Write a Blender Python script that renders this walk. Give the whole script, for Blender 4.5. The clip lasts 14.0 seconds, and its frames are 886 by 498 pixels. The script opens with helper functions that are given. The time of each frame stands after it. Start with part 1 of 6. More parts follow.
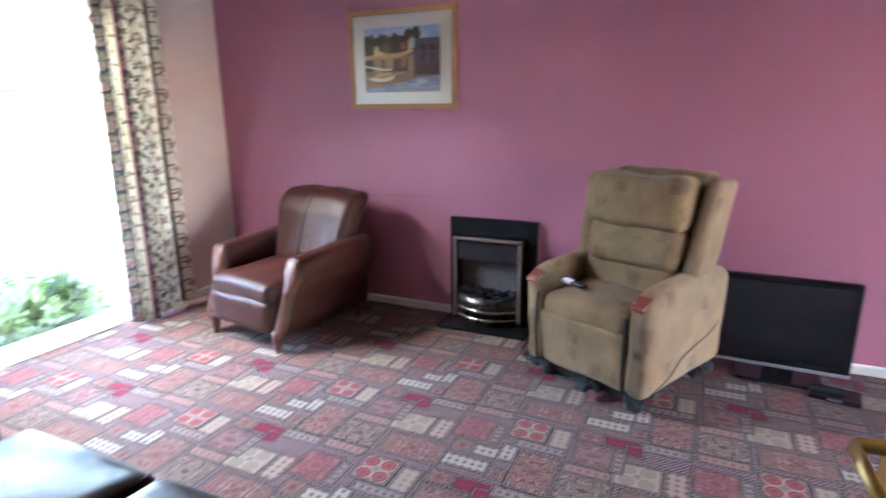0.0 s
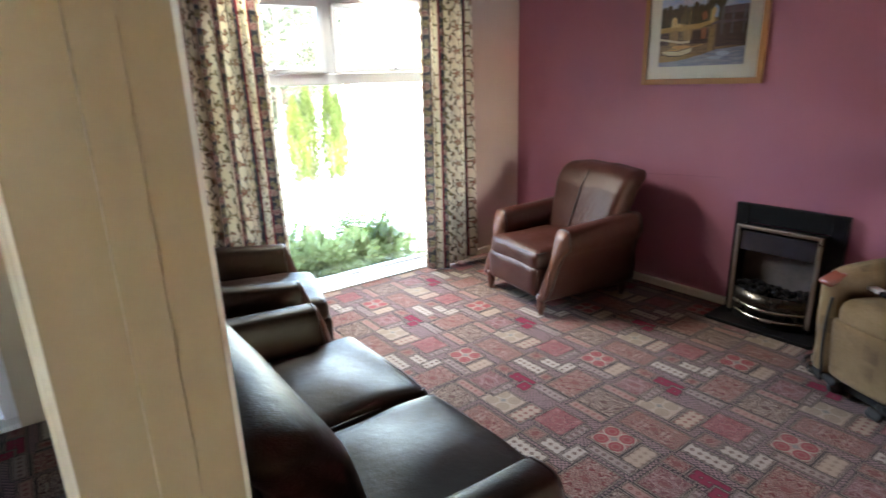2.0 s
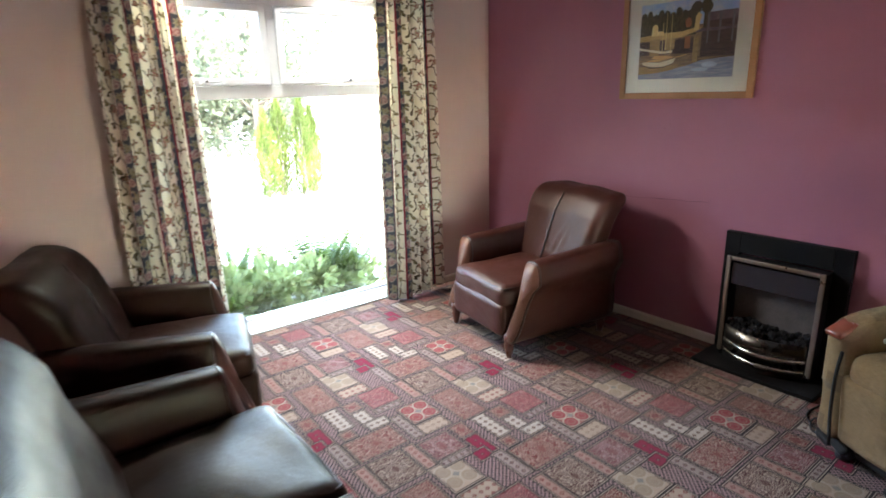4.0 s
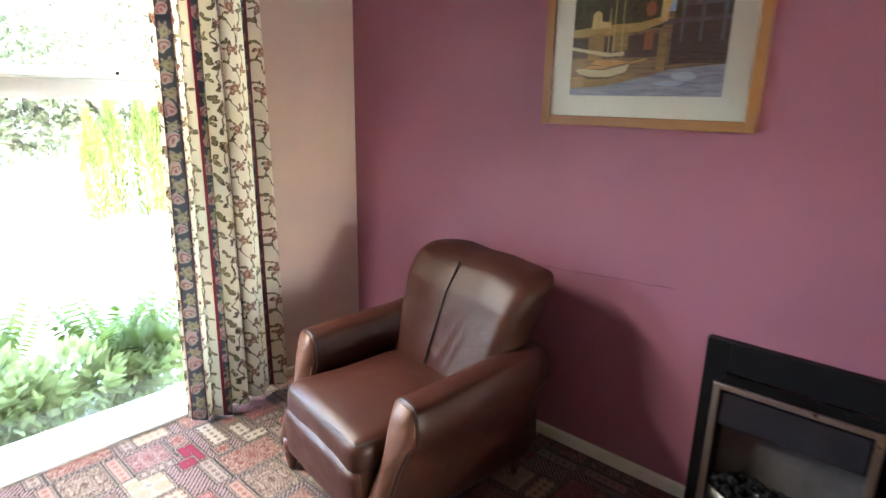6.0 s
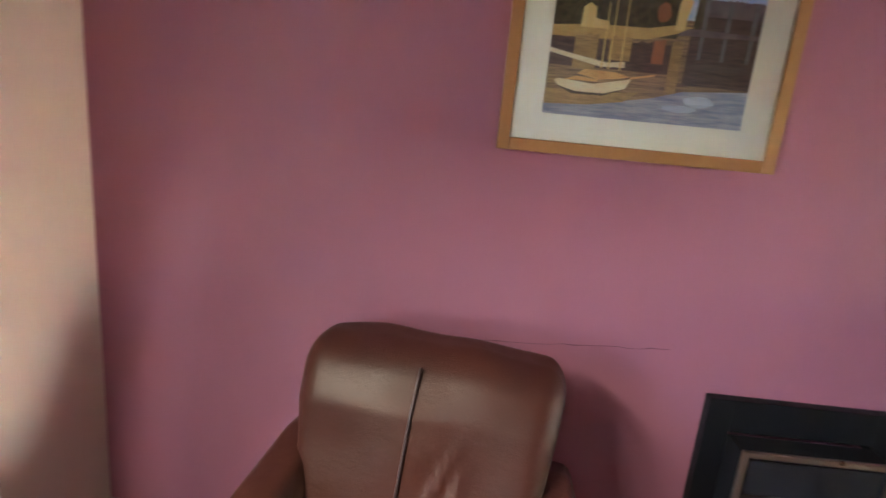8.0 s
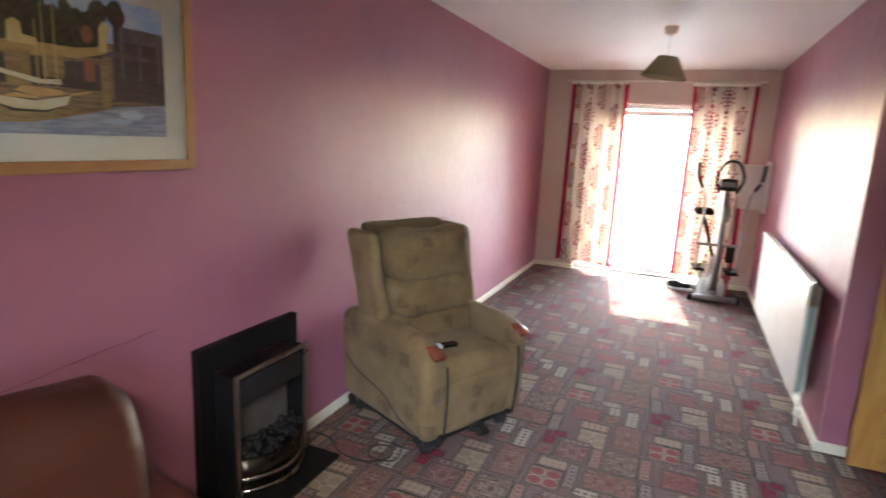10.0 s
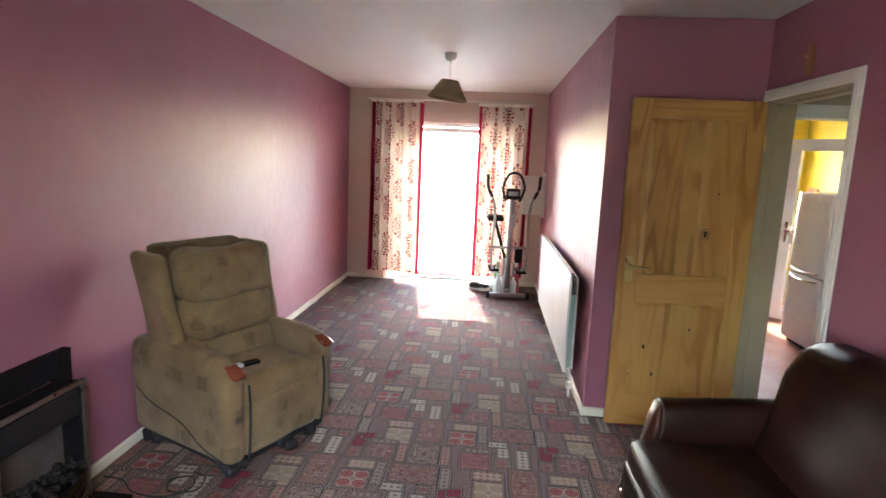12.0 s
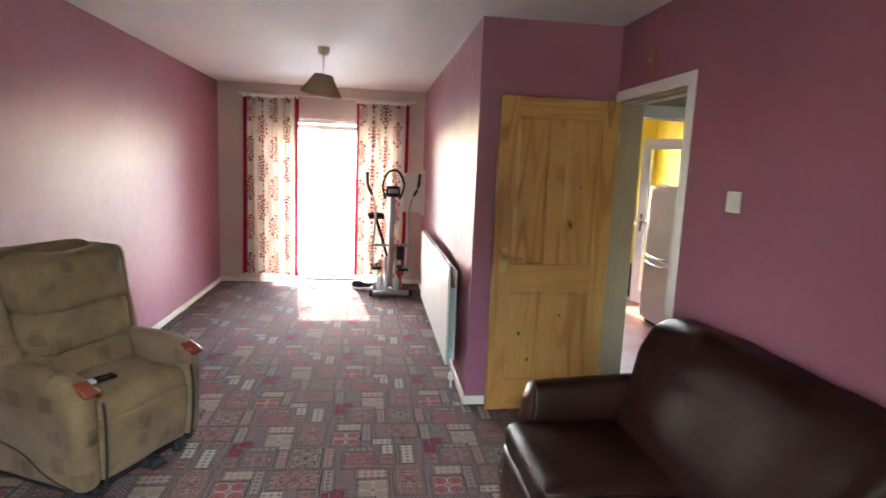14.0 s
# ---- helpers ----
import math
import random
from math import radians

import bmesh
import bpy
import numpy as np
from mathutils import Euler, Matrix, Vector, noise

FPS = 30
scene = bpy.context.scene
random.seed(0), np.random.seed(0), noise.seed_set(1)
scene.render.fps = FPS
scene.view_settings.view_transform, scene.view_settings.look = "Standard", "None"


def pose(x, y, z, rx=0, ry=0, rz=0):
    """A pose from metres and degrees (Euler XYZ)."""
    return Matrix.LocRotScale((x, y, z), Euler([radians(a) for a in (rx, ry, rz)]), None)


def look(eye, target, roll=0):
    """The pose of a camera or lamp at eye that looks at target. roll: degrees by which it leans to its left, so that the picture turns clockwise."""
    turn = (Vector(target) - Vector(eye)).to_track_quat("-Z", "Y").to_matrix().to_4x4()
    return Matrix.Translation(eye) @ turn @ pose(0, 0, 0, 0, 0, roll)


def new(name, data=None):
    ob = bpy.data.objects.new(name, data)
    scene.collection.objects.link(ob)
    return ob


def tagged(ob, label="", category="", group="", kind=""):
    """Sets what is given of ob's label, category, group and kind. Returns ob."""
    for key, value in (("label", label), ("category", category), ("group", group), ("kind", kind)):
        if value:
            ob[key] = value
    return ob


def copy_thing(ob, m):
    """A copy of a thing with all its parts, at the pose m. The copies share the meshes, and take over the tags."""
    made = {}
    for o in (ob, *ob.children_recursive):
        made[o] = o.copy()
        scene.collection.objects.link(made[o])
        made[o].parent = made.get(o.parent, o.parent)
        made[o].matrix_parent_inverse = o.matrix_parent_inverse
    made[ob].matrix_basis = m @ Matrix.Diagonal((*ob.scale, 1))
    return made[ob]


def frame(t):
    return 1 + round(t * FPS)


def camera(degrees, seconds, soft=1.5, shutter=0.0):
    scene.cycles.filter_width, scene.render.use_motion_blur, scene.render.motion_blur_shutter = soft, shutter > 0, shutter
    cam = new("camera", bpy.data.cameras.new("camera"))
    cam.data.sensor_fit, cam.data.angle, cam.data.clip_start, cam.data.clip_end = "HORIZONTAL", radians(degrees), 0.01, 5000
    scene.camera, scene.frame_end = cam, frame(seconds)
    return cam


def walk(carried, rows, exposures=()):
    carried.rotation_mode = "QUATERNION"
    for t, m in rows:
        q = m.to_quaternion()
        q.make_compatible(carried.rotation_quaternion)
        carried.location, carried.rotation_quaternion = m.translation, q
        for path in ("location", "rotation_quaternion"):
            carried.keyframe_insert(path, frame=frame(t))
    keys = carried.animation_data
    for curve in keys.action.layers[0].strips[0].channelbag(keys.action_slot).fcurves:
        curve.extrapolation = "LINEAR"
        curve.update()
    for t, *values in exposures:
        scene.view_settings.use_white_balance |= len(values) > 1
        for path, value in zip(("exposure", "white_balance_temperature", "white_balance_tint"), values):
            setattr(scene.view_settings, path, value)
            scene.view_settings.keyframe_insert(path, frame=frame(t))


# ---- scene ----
import itertools
SKY, SUN, WINDOW = 0.15, 0.42, 1.15
cam = camera(76.5, 14.0, 1.5, 0.5)
PATH = [
    (0, (3.484, 3.496, 1.429), (1.719, 2.694, 0.939), -0.5),
    (0.5, (3.537, 3.567, 1.449), (1.968, 2.468, 0.874), -0.5),
    (1, (3.557, 3.639, 1.464), (2.122, 2.378, 0.871), -0.8),
    (1.5, (3.58, 3.641, 1.483), (2.259, 2.258, 0.895), -0.5),
    (2, (3.568, 3.644, 1.484), (2.426, 2.105, 0.91), -1.7),
    (2.2, (3.601, 3.616, 1.478), (2.511, 2.038, 0.91), -2.0),
    (4.3, (3.029, 3.311, 1.503), (1.796, 1.826, 0.978), -1.3),
    (4.5, (2.943, 3.228, 1.516), (1.655, 1.79, 0.993), -1.0),
    (5, (2.619, 3.062, 1.502), (1.288, 1.662, 0.985), -0.6),
    (5.5, (2.331, 2.831, 1.49), (0.92, 1.51, 0.977), 0.3),
    (6, (2.059, 2.518, 1.509), (0.619, 1.231, 0.99), 1.1),
    (6.5, (1.931, 2.145, 1.542), (0.46, 0.914, 0.977), 2.0),
    (7, (1.835, 1.786, 1.514), (0.188, 0.801, 0.953), 3.9),
    (9.3, (1.616, 0.568, 1.538), (0.285, 2.005, 1.13), 3.1),
    (9.5, (1.624, 0.525, 1.546), (0.494, 2.125, 1.145), 2.6),
    (10, (1.695, 0.447, 1.574), (0.939, 2.258, 1.187), 2.9),
    (10.5, (1.752, 0.395, 1.586), (1.199, 2.281, 1.218), 3.2),
    (11, (1.815, 0.359, 1.625), (1.4, 2.284, 1.276), 2.4),
    (11.5, (1.836, 0.345, 1.614), (1.568, 2.3, 1.29), 2.4),
    (12, (1.853, 0.345, 1.593), (1.701, 2.315, 1.283), 2.5),
    (12.5, (1.862, 0.345, 1.571), (1.797, 2.321, 1.269), 2.7),
    (13, (1.869, 0.352, 1.561), (1.877, 2.33, 1.262), 2.7),
    (13.5, (1.884, 0.354, 1.574), (1.992, 2.328, 1.274), 2.4),
    (14, (1.895, 0.352, 1.567), (2.149, 2.314, 1.274), 2.4),
]
EXPOSURES = [(0, 6.8, 5700, 16), (0.5, 6.3, 6300, 15), (1.5, 6.0, 6800, 15), (4.3, 6.05, 6700, 14), (5.0, 6.15, 6700, 14), (6.0, 6.5, 6700, 13), (7.2, 6.65, 6700, 13), (9.3, 6.5, 7000, 14), (10.3, 6.0, 7000, 15), (14, 6.0, 6900, 15)]
walk(cam, [(t, look(eye, target, roll)) for t, eye, target, roll in PATH], EXPOSURES)

# ---- world, sun and sky ----
world = bpy.data.worlds.new("world")
scene.world = world
world.use_nodes = True
wn = world.node_tree
sky = wn.nodes.new("ShaderNodeTexSky")
sky.sky_type, sky.sun_disc = "NISHITA", False
sky.sun_elevation, sky.sun_rotation = radians(44), radians(-8)
sky.air_density, sky.dust_density = 1.0, 0.8
wn.links.new(sky.outputs[0], wn.nodes["Background"].inputs[0])
wn.nodes["Background"].inputs[1].default_value = SKY

sun_data = bpy.data.lights.new("sun", "SUN")
sun_data.energy, sun_data.angle, sun_data.color = SUN, radians(0.6), (1.0, 0.95, 0.87)
sun = new("sun", sun_data)
sun.matrix_world = look((-1.2, 9, 9), (0, 0, 0))

# unseen lamp added in the garden window's head, standing in for high sky
head_data = bpy.data.lights.new("sky_light", "AREA")
head_data.shape, head_data.size, head_data.size_y, head_data.energy, head_data.color = "RECTANGLE", 1.6, 0.2, WINDOW, (0.93, 1.0, 0.93)
new("sky_light", head_data).matrix_world = look((1.62, -0.12, 2.06), (1.42, 1.0, 0.0))
head_data.spread = radians(104)

# ---- materials ----


def mat(name):
    m = bpy.data.materials.new(name)
    m.use_nodes = True
    return m, m.node_tree, m.node_tree.nodes["Principled BSDF"]


def put(nt, socket, v):
    if isinstance(v, bpy.types.NodeSocket):
        nt.links.new(v, socket)
    elif v is not None:
        socket.default_value = v


def calc(nt, op, a, b=None, c=None):
    n = nt.nodes.new("ShaderNodeMath")
    n.operation = op
    for s, v in zip(n.inputs, (a, b, c)):
        put(nt, s, v)
    return n.outputs[0]


def mixed(nt, f, a, b, mode="MIX"):
    n = nt.nodes.new("ShaderNodeMix")
    n.data_type, n.blend_type = "RGBA", mode
    put(nt, n.inputs[0], f)
    put(nt, n.inputs[6], a if isinstance(a, bpy.types.NodeSocket) else (*a, 1))
    put(nt, n.inputs[7], b if isinstance(b, bpy.types.NodeSocket) else (*b, 1))
    return n.outputs[2]


def where(nt, kind="Object", scale=(1, 1, 1), turn=(0, 0, 0)):
    t = nt.nodes.new("ShaderNodeTexCoord")
    m = nt.nodes.new("ShaderNodeMapping")
    m.inputs[3].default_value, m.inputs[2].default_value = scale, turn
    nt.links.new(t.outputs[kind], m.inputs[0])
    return m.outputs[0]


def grain(nt, vec, scale, detail=4, rough=0.55):
    n = nt.nodes.new("ShaderNodeTexNoise")
    nt.links.new(vec, n.inputs[0])
    n.inputs["Scale"].default_value, n.inputs["Detail"].default_value, n.inputs["Roughness"].default_value = scale, detail, rough
    return n.outputs[0]


def step(nt, v, lo, hi, a=0.0, b=1.0):
    n = nt.nodes.new("ShaderNodeMapRange")
    n.inputs[1].default_value, n.inputs[2].default_value, n.inputs[3].default_value, n.inputs[4].default_value = lo, hi, a, b
    nt.links.new(v, n.inputs[0])
    return n.outputs[0]


def relief(nt, bsdf, height, strength, dist=0.01):
    n = nt.nodes.new("ShaderNodeBump")
    n.inputs["Strength"].default_value, n.inputs["Distance"].default_value = strength, dist
    nt.links.new(height, n.inputs["Height"])
    nt.links.new(n.outputs[0], bsdf.inputs["Normal"])


def surface(name, c1, c2, big=3.0, fine=60.0, rough=(0.5, 0.6), bump=0.1, metal=0.0, spec=0.5, stretch=(1, 1, 1), sheen=0.0, dist=0.004):
    """Colour that wanders at two scales, with fine relief."""
    m, nt, b = mat(name)
    v = where(nt, "Object", stretch)
    g1, g2 = grain(nt, v, big, 5), grain(nt, v, fine, 3)
    f = calc(nt, "ADD", calc(nt, "MULTIPLY", step(nt, g1, 0.3, 0.7), 0.7), calc(nt, "MULTIPLY", step(nt, g2, 0.3, 0.7), 0.3))
    put(nt, b.inputs["Base Color"], mixed(nt, f, c1, c2))
    put(nt, b.inputs["Roughness"], step(nt, g1, 0.3, 0.7, *rough))
    b.inputs["Metallic"].default_value, b.inputs["Specular IOR Level"].default_value = metal, spec
    b.inputs["Sheen Weight"].default_value = sheen
    if bump:
        relief(nt, b, g2, bump, dist)
    return m


def wall_paint(name, c1, c2, rough, peel=0.25, spec=0.5):
    """Emulsion or satin paint with roller streaks that run down the wall."""
    m, nt, b = mat(name)
    v = where(nt, "Object")
    s = where(nt, "Object", (1, 1, 0.6))
    g, st, fi = grain(nt, v, 1.3, 4), grain(nt, s, 14, 4), grain(nt, v, 140, 2)
    put(nt, b.inputs["Base Color"], mixed(nt, step(nt, g, 0.3, 0.7), c1, c2))
    put(nt, b.inputs["Roughness"], calc(nt, "ADD", step(nt, st, 0.25, 0.75, *rough), step(nt, g, 0.3, 0.7, -0.03, 0.03)))
    b.inputs["Specular IOR Level"].default_value = spec
    relief(nt, b, calc(nt, "ADD", calc(nt, "MULTIPLY", st, 1.0), calc(nt, "MULTIPLY", fi, 0.15)), peel, 0.006)
    return m


M_PINK = wall_paint("satin_pink_paint", (0.345, 0.124, 0.166), (0.315, 0.112, 0.150), (0.42, 0.58), 0.30, 0.42)
M_CRACK = surface("crack_shadow", (0.16, 0.05, 0.07), (0.10, 0.03, 0.045), 20, 90, (0.8, 0.9), 0.1)
M_BEIGE = wall_paint("beige_paint", (0.60, 0.47, 0.40), (0.56, 0.43, 0.36), (0.5, 0.65), 0.15)
M_CREAMWALL = wall_paint("cream_emulsion", (0.50, 0.41, 0.29), (0.45, 0.37, 0.26), (0.6, 0.7), 0.15)
M_YELLOW = wall_paint("yellow_paint", (0.75, 0.55, 0.06), (0.68, 0.49, 0.05), (0.5, 0.6), 0.15)
M_CEIL = surface("ceiling_emulsion", (0.74, 0.72, 0.69), (0.68, 0.66, 0.63), 1.2, 90, (0.6, 0.7), 0.12)
M_WHITE = surface("white_gloss_paint", (0.78, 0.76, 0.70), (0.72, 0.70, 0.63), 6, 80, (0.3, 0.42), 0.05)
# door lining's cream-white, darkened to tan: the doorway's dim light is in the colour
M_JAMB = surface("shaded_cream_gloss_paint", (0.34, 0.265, 0.165), (0.30, 0.23, 0.14), 4, 60, (0.35, 0.5), 0.06)
M_UPVC = surface("white_plastic_frame", (0.70, 0.71, 0.72), (0.65, 0.66, 0.67), 5, 120, (0.28, 0.36), 0.03)
M_SKIRT = surface("cream_skirting_paint", (0.72, 0.68, 0.56), (0.6, 0.55, 0.43), 7, 60, (0.4, 0.55), 0.08)
M_SWITCH = surface("ivory_plastic", (0.75, 0.71, 0.6), (0.72, 0.68, 0.57), 10, 200, (0.3, 0.35), 0.0)
M_BLACK = surface("black_satin_board", (0.006, 0.0055, 0.006), (0.010, 0.009, 0.009), 8, 120, (0.4, 0.55), 0.05, spec=0.1)
M_GLOSSBLACK = surface("black_gloss_plastic", (0.008, 0.008, 0.010), (0.012, 0.012, 0.014), 8, 120, (0.12, 0.2), 0.0)
M_RUBBER = surface("black_rubber", (0.015, 0.015, 0.016), (0.025, 0.025, 0.025), 20, 200, (0.6, 0.75), 0.1, spec=0.25)
M_CHROME = surface("brushed_chrome", (0.62, 0.58, 0.52), (0.5, 0.46, 0.41), 10, 200, (0.18, 0.32), 0.05, 1.0)
M_SMOKED = surface("dull_bronze_metal", (0.10, 0.085, 0.072), (0.06, 0.052, 0.045), 10, 200, (0.22, 0.36), 0.05, 1.0)
M_GREYTRIM = surface("champagne_metal_trim", (0.40, 0.35, 0.29), (0.31, 0.27, 0.22), 10, 200, (0.25, 0.4), 0.05, 1.0)
M_BRASS = surface("worn_brass", (0.62, 0.46, 0.2), (0.5, 0.36, 0.16), 30, 200, (0.25, 0.4), 0.05, 1.0)
M_GREYMETAL = surface("silver_grey_painted_metal", (0.36, 0.37, 0.38), (0.3, 0.31, 0.32), 10, 150, (0.3, 0.42), 0.03, 0.6)
M_COAL = surface("glossy_black_coals", (0.01, 0.01, 0.012), (0.03, 0.028, 0.03), 30, 120, (0.08, 0.25), 0.2)
M_FIREBACK = surface("dark_brick_panel", (0.11, 0.085, 0.07), (0.06, 0.046, 0.04), 12, 80, (0.6, 0.8), 0.3)
M_RADPAINT = surface("radiator_enamel", (0.72, 0.72, 0.66), (0.66, 0.65, 0.58), 4, 90, (0.28, 0.38), 0.04)
M_TEAL = surface("faded_teal_paint", (0.30, 0.42, 0.40), (0.26, 0.37, 0.36), 8, 80, (0.4, 0.5), 0.05)
M_FRAMEWOOD = surface("honey_wood_frame", (0.38, 0.178, 0.062), (0.32, 0.142, 0.046), 6, 80, (0.35, 0.45), 0.06, stretch=(1, 1, 1))
M_MAHOGANY = surface("red_brown_varnished_wood", (0.22, 0.055, 0.028), (0.14, 0.03, 0.018), 12, 90, (0.22, 0.32), 0.05)
M_FOOT = surface("dark_turned_wood", (0.10, 0.03, 0.018), (0.05, 0.016, 0.01), 14, 90, (0.25, 0.35), 0.05)
M_PAPER = surface("ivory_mount_card", (0.87, 0.85, 0.74), (0.84, 0.82, 0.71), 5, 200, (0.8, 0.9), 0.03)
M_SHADE = surface("tan_fabric_shade", (0.33, 0.26, 0.15), (0.27, 0.21, 0.12), 10, 200, (0.75, 0.85), 0.15)
M_REDVINYL = surface("red_brown_vinyl_floor", (0.36, 0.17, 0.12), (0.30, 0.13, 0.09), 5, 60, (0.3, 0.42), 0.04)
M_FRIDGE = surface("white_appliance_enamel", (0.80, 0.80, 0.80), (0.76, 0.76, 0.76), 5, 150, (0.2, 0.28), 0.02)
M_GROUND = surface("pale_gravel_and_grass", (0.52, 0.50, 0.40), (0.40, 0.41, 0.27), 0.8, 14, (0.85, 0.95), 0.4, dist=0.02)
M_SLAB = surface("concrete_patio", (0.42, 0.40, 0.36), (0.34, 0.32, 0.29), 2, 40, (0.8, 0.9), 0.3)
M_BRICK = surface("outer_brickwork", (0.36, 0.2, 0.14), (0.28, 0.15, 0.10), 6, 40, (0.8, 0.9), 0.3)
M_BARK = surface("grey_brown_bark", (0.13, 0.10, 0.075), (0.08, 0.06, 0.045), 8, 40, (0.85, 0.95), 0.5, dist=0.02)
M_TOWEL = surface("pinkish_cloth", (0.5, 0.25, 0.2), (0.4, 0.18, 0.15), 12, 90, (0.8, 0.9), 0.2)
M_BLUE = surface("blue_plastic", (0.06, 0.16, 0.34), (0.05, 0.13, 0.28), 12, 90, (0.3, 0.4), 0.0)
M_CLEARBOTTLE = surface("pale_bottle_plastic", (0.68, 0.73, 0.74), (0.58, 0.66, 0.68), 18, 90, (0.2, 0.35), 0.05)
M_PINKPLASTIC = surface("red_pink_plastic", (0.55, 0.08, 0.10), (0.45, 0.06, 0.08), 18, 90, (0.3, 0.4), 0.0)
M_GREENPLASTIC = surface("pale_green_plastic", (0.35, 0.52, 0.33), (0.3, 0.45, 0.28), 18, 90, (0.3, 0.4), 0.0)


def leather(name, c1, c2, rough, spec=0.33, tint=(1.0, 0.84, 0.72)):
    m, nt, b = mat(name)
    v = where(nt, "Object")
    g, w, p = grain(nt, v, 3.2, 5), grain(nt, where(nt, "Object", (1, 1, 1.6)), 9, 6, 0.65), nt.nodes.new("ShaderNodeTexVoronoi")
    nt.links.new(v, p.inputs[0])
    p.inputs["Scale"].default_value = 260
    worn = step(nt, grain(nt, v, 6.5, 6, 0.7), 0.58, 0.74)
    base = mixed(nt, step(nt, g, 0.3, 0.7), c1, c2)
    put(nt, b.inputs["Base Color"], mixed(nt, calc(nt, "MULTIPLY", worn, 0.14), base, tuple(min(1, x * 2.1 + 0.015) for x in c1)))
    put(nt, b.inputs["Roughness"], step(nt, w, 0.3, 0.7, *rough))
    b.inputs["Specular IOR Level"].default_value = spec
    b.inputs["Specular Tint"].default_value = (*tint, 1)
    relief(nt, b, calc(nt, "ADD", calc(nt, "MULTIPLY", w, 1.0), calc(nt, "MULTIPLY", p.outputs[0], 0.12)), 0.36, 0.010)
    return m


M_LEATHER = leather("worn_brown_leather", (0.050, 0.0125, 0.008), (0.026, 0.0065, 0.0045), (0.35, 0.52))
# greenish specular tint puts the garden's reflected green into the leather's sheen
M_DARKLEATHER = leather("dark_brown_leather", (0.020, 0.0055, 0.0042), (0.009, 0.0028, 0.0022), (0.34, 0.5), 0.15, (0.96, 1.0, 0.74))
M_PALELEATHER = leather("rubbed_tan_leather", (0.12, 0.052, 0.034), (0.075, 0.028, 0.018), (0.34, 0.46))
M_PIPING = surface("leather_piping", (0.03, 0.012, 0.009), (0.02, 0.008, 0.006), 20, 100, (0.35, 0.45), 0.0)


def plush(name, c1, c2, c3):
    """Ribbed chenille with faded square motifs."""
    m, nt, b = mat(name)
    v = where(nt, "Object")
    g, s = grain(nt, v, 5, 5), grain(nt, where(nt, "Object", (1, 1, 7)), 60, 3)
    ch = nt.nodes.new("ShaderNodeTexVoronoi")
    nt.links.new(v, ch.inputs[0])
    ch.distance = "CHEBYCHEV"
    ch.inputs["Scale"].default_value = 7.0
    ch.inputs["Randomness"].default_value = 0.75
    patch = step(nt, ch.outputs[0], 0.24, 0.27, 0.45, 0.0)
    base = mixed(nt, step(nt, g, 0.3, 0.7), c1, c2)
    base = mixed(nt, calc(nt, "MULTIPLY", patch, step(nt, g, 0.4, 0.6)), base, c3)
    base = mixed(nt, step(nt, s, 0.35, 0.75, 0, 0.4), base, c3)
    put(nt, b.inputs["Base Color"], base)
    b.inputs["Roughness"].default_value = 0.9
    b.inputs["Sheen Weight"].default_value = 0.06
    b.inputs["Sheen Roughness"].default_value = 0.5
    b.inputs["Specular IOR Level"].default_value = 0.2
    relief(nt, b, calc(nt, "ADD", s, calc(nt, "MULTIPLY", g, 0.6)), 0.5, 0.006)
    return m


M_PLUSH = plush("olive_chenille", (0.272, 0.178, 0.086), (0.168, 0.107, 0.050), (0.062, 0.038, 0.020))
M_PLUSHTAN = plush("worn_tan_chenille", (0.26, 0.175, 0.095), (0.185, 0.12, 0.065), (0.085, 0.054, 0.033))


def pine(name, along="z"):
    """Knotty pine: cathedral figure stretched along the board, a shift of its own for each board."""
    m, nt, b = mat(name)
    squash = (1, 1, 0.11) if along == "z" else (0.11, 1, 1)
    info = nt.nodes.new("ShaderNodeObjectInfo")
    shift = nt.nodes.new("ShaderNodeVectorMath")
    shift.operation = "ADD"
    nt.links.new(where(nt, "Object", squash), shift.inputs[0])
    off = nt.nodes.new("ShaderNodeCombineXYZ")
    nt.links.new(calc(nt, "MULTIPLY", info.outputs["Random"], 23.0), off.inputs[1])
    nt.links.new(off.outputs[0], shift.inputs[1])
    v = shift.outputs[0]
    rings = calc(nt, "SINE", calc(nt, "MULTIPLY", grain(nt, v, 5.5, 1.0, 0.4), 52.0))
    fine = grain(nt, where(nt, "Object", (1, 1, 0.03) if along == "z" else (0.03, 1, 1)), 170, 3)
    figure = step(nt, grain(nt, v, 3.0, 2), 0.40, 0.60, 0.15, 0.95)
    c = mixed(nt, step(nt, grain(nt, where(nt, "Object"), 2.2, 3), 0.4, 0.65), (0.55, 0.295, 0.088), (0.50, 0.245, 0.065))
    c = mixed(nt, calc(nt, "MULTIPLY", step(nt, rings, 0.1, 0.9), figure), c, (0.35, 0.135, 0.032))
    c = mixed(nt, step(nt, fine, 0.45, 0.8, 0, 0.3), c, (0.38, 0.16, 0.035))
    put(nt, b.inputs["Base Color"], c)
    b.inputs["Roughness"].default_value = 0.36
    relief(nt, b, fine, 0.08, 0.003)
    return m


M_PINE, M_PINERAIL = pine("varnished_pine"), pine("varnished_pine_rail", "x")
M_KNOT = surface("pine_knot", (0.07, 0.028, 0.01), (0.03, 0.012, 0.006), 60, 200, (0.4, 0.5), 0.1)


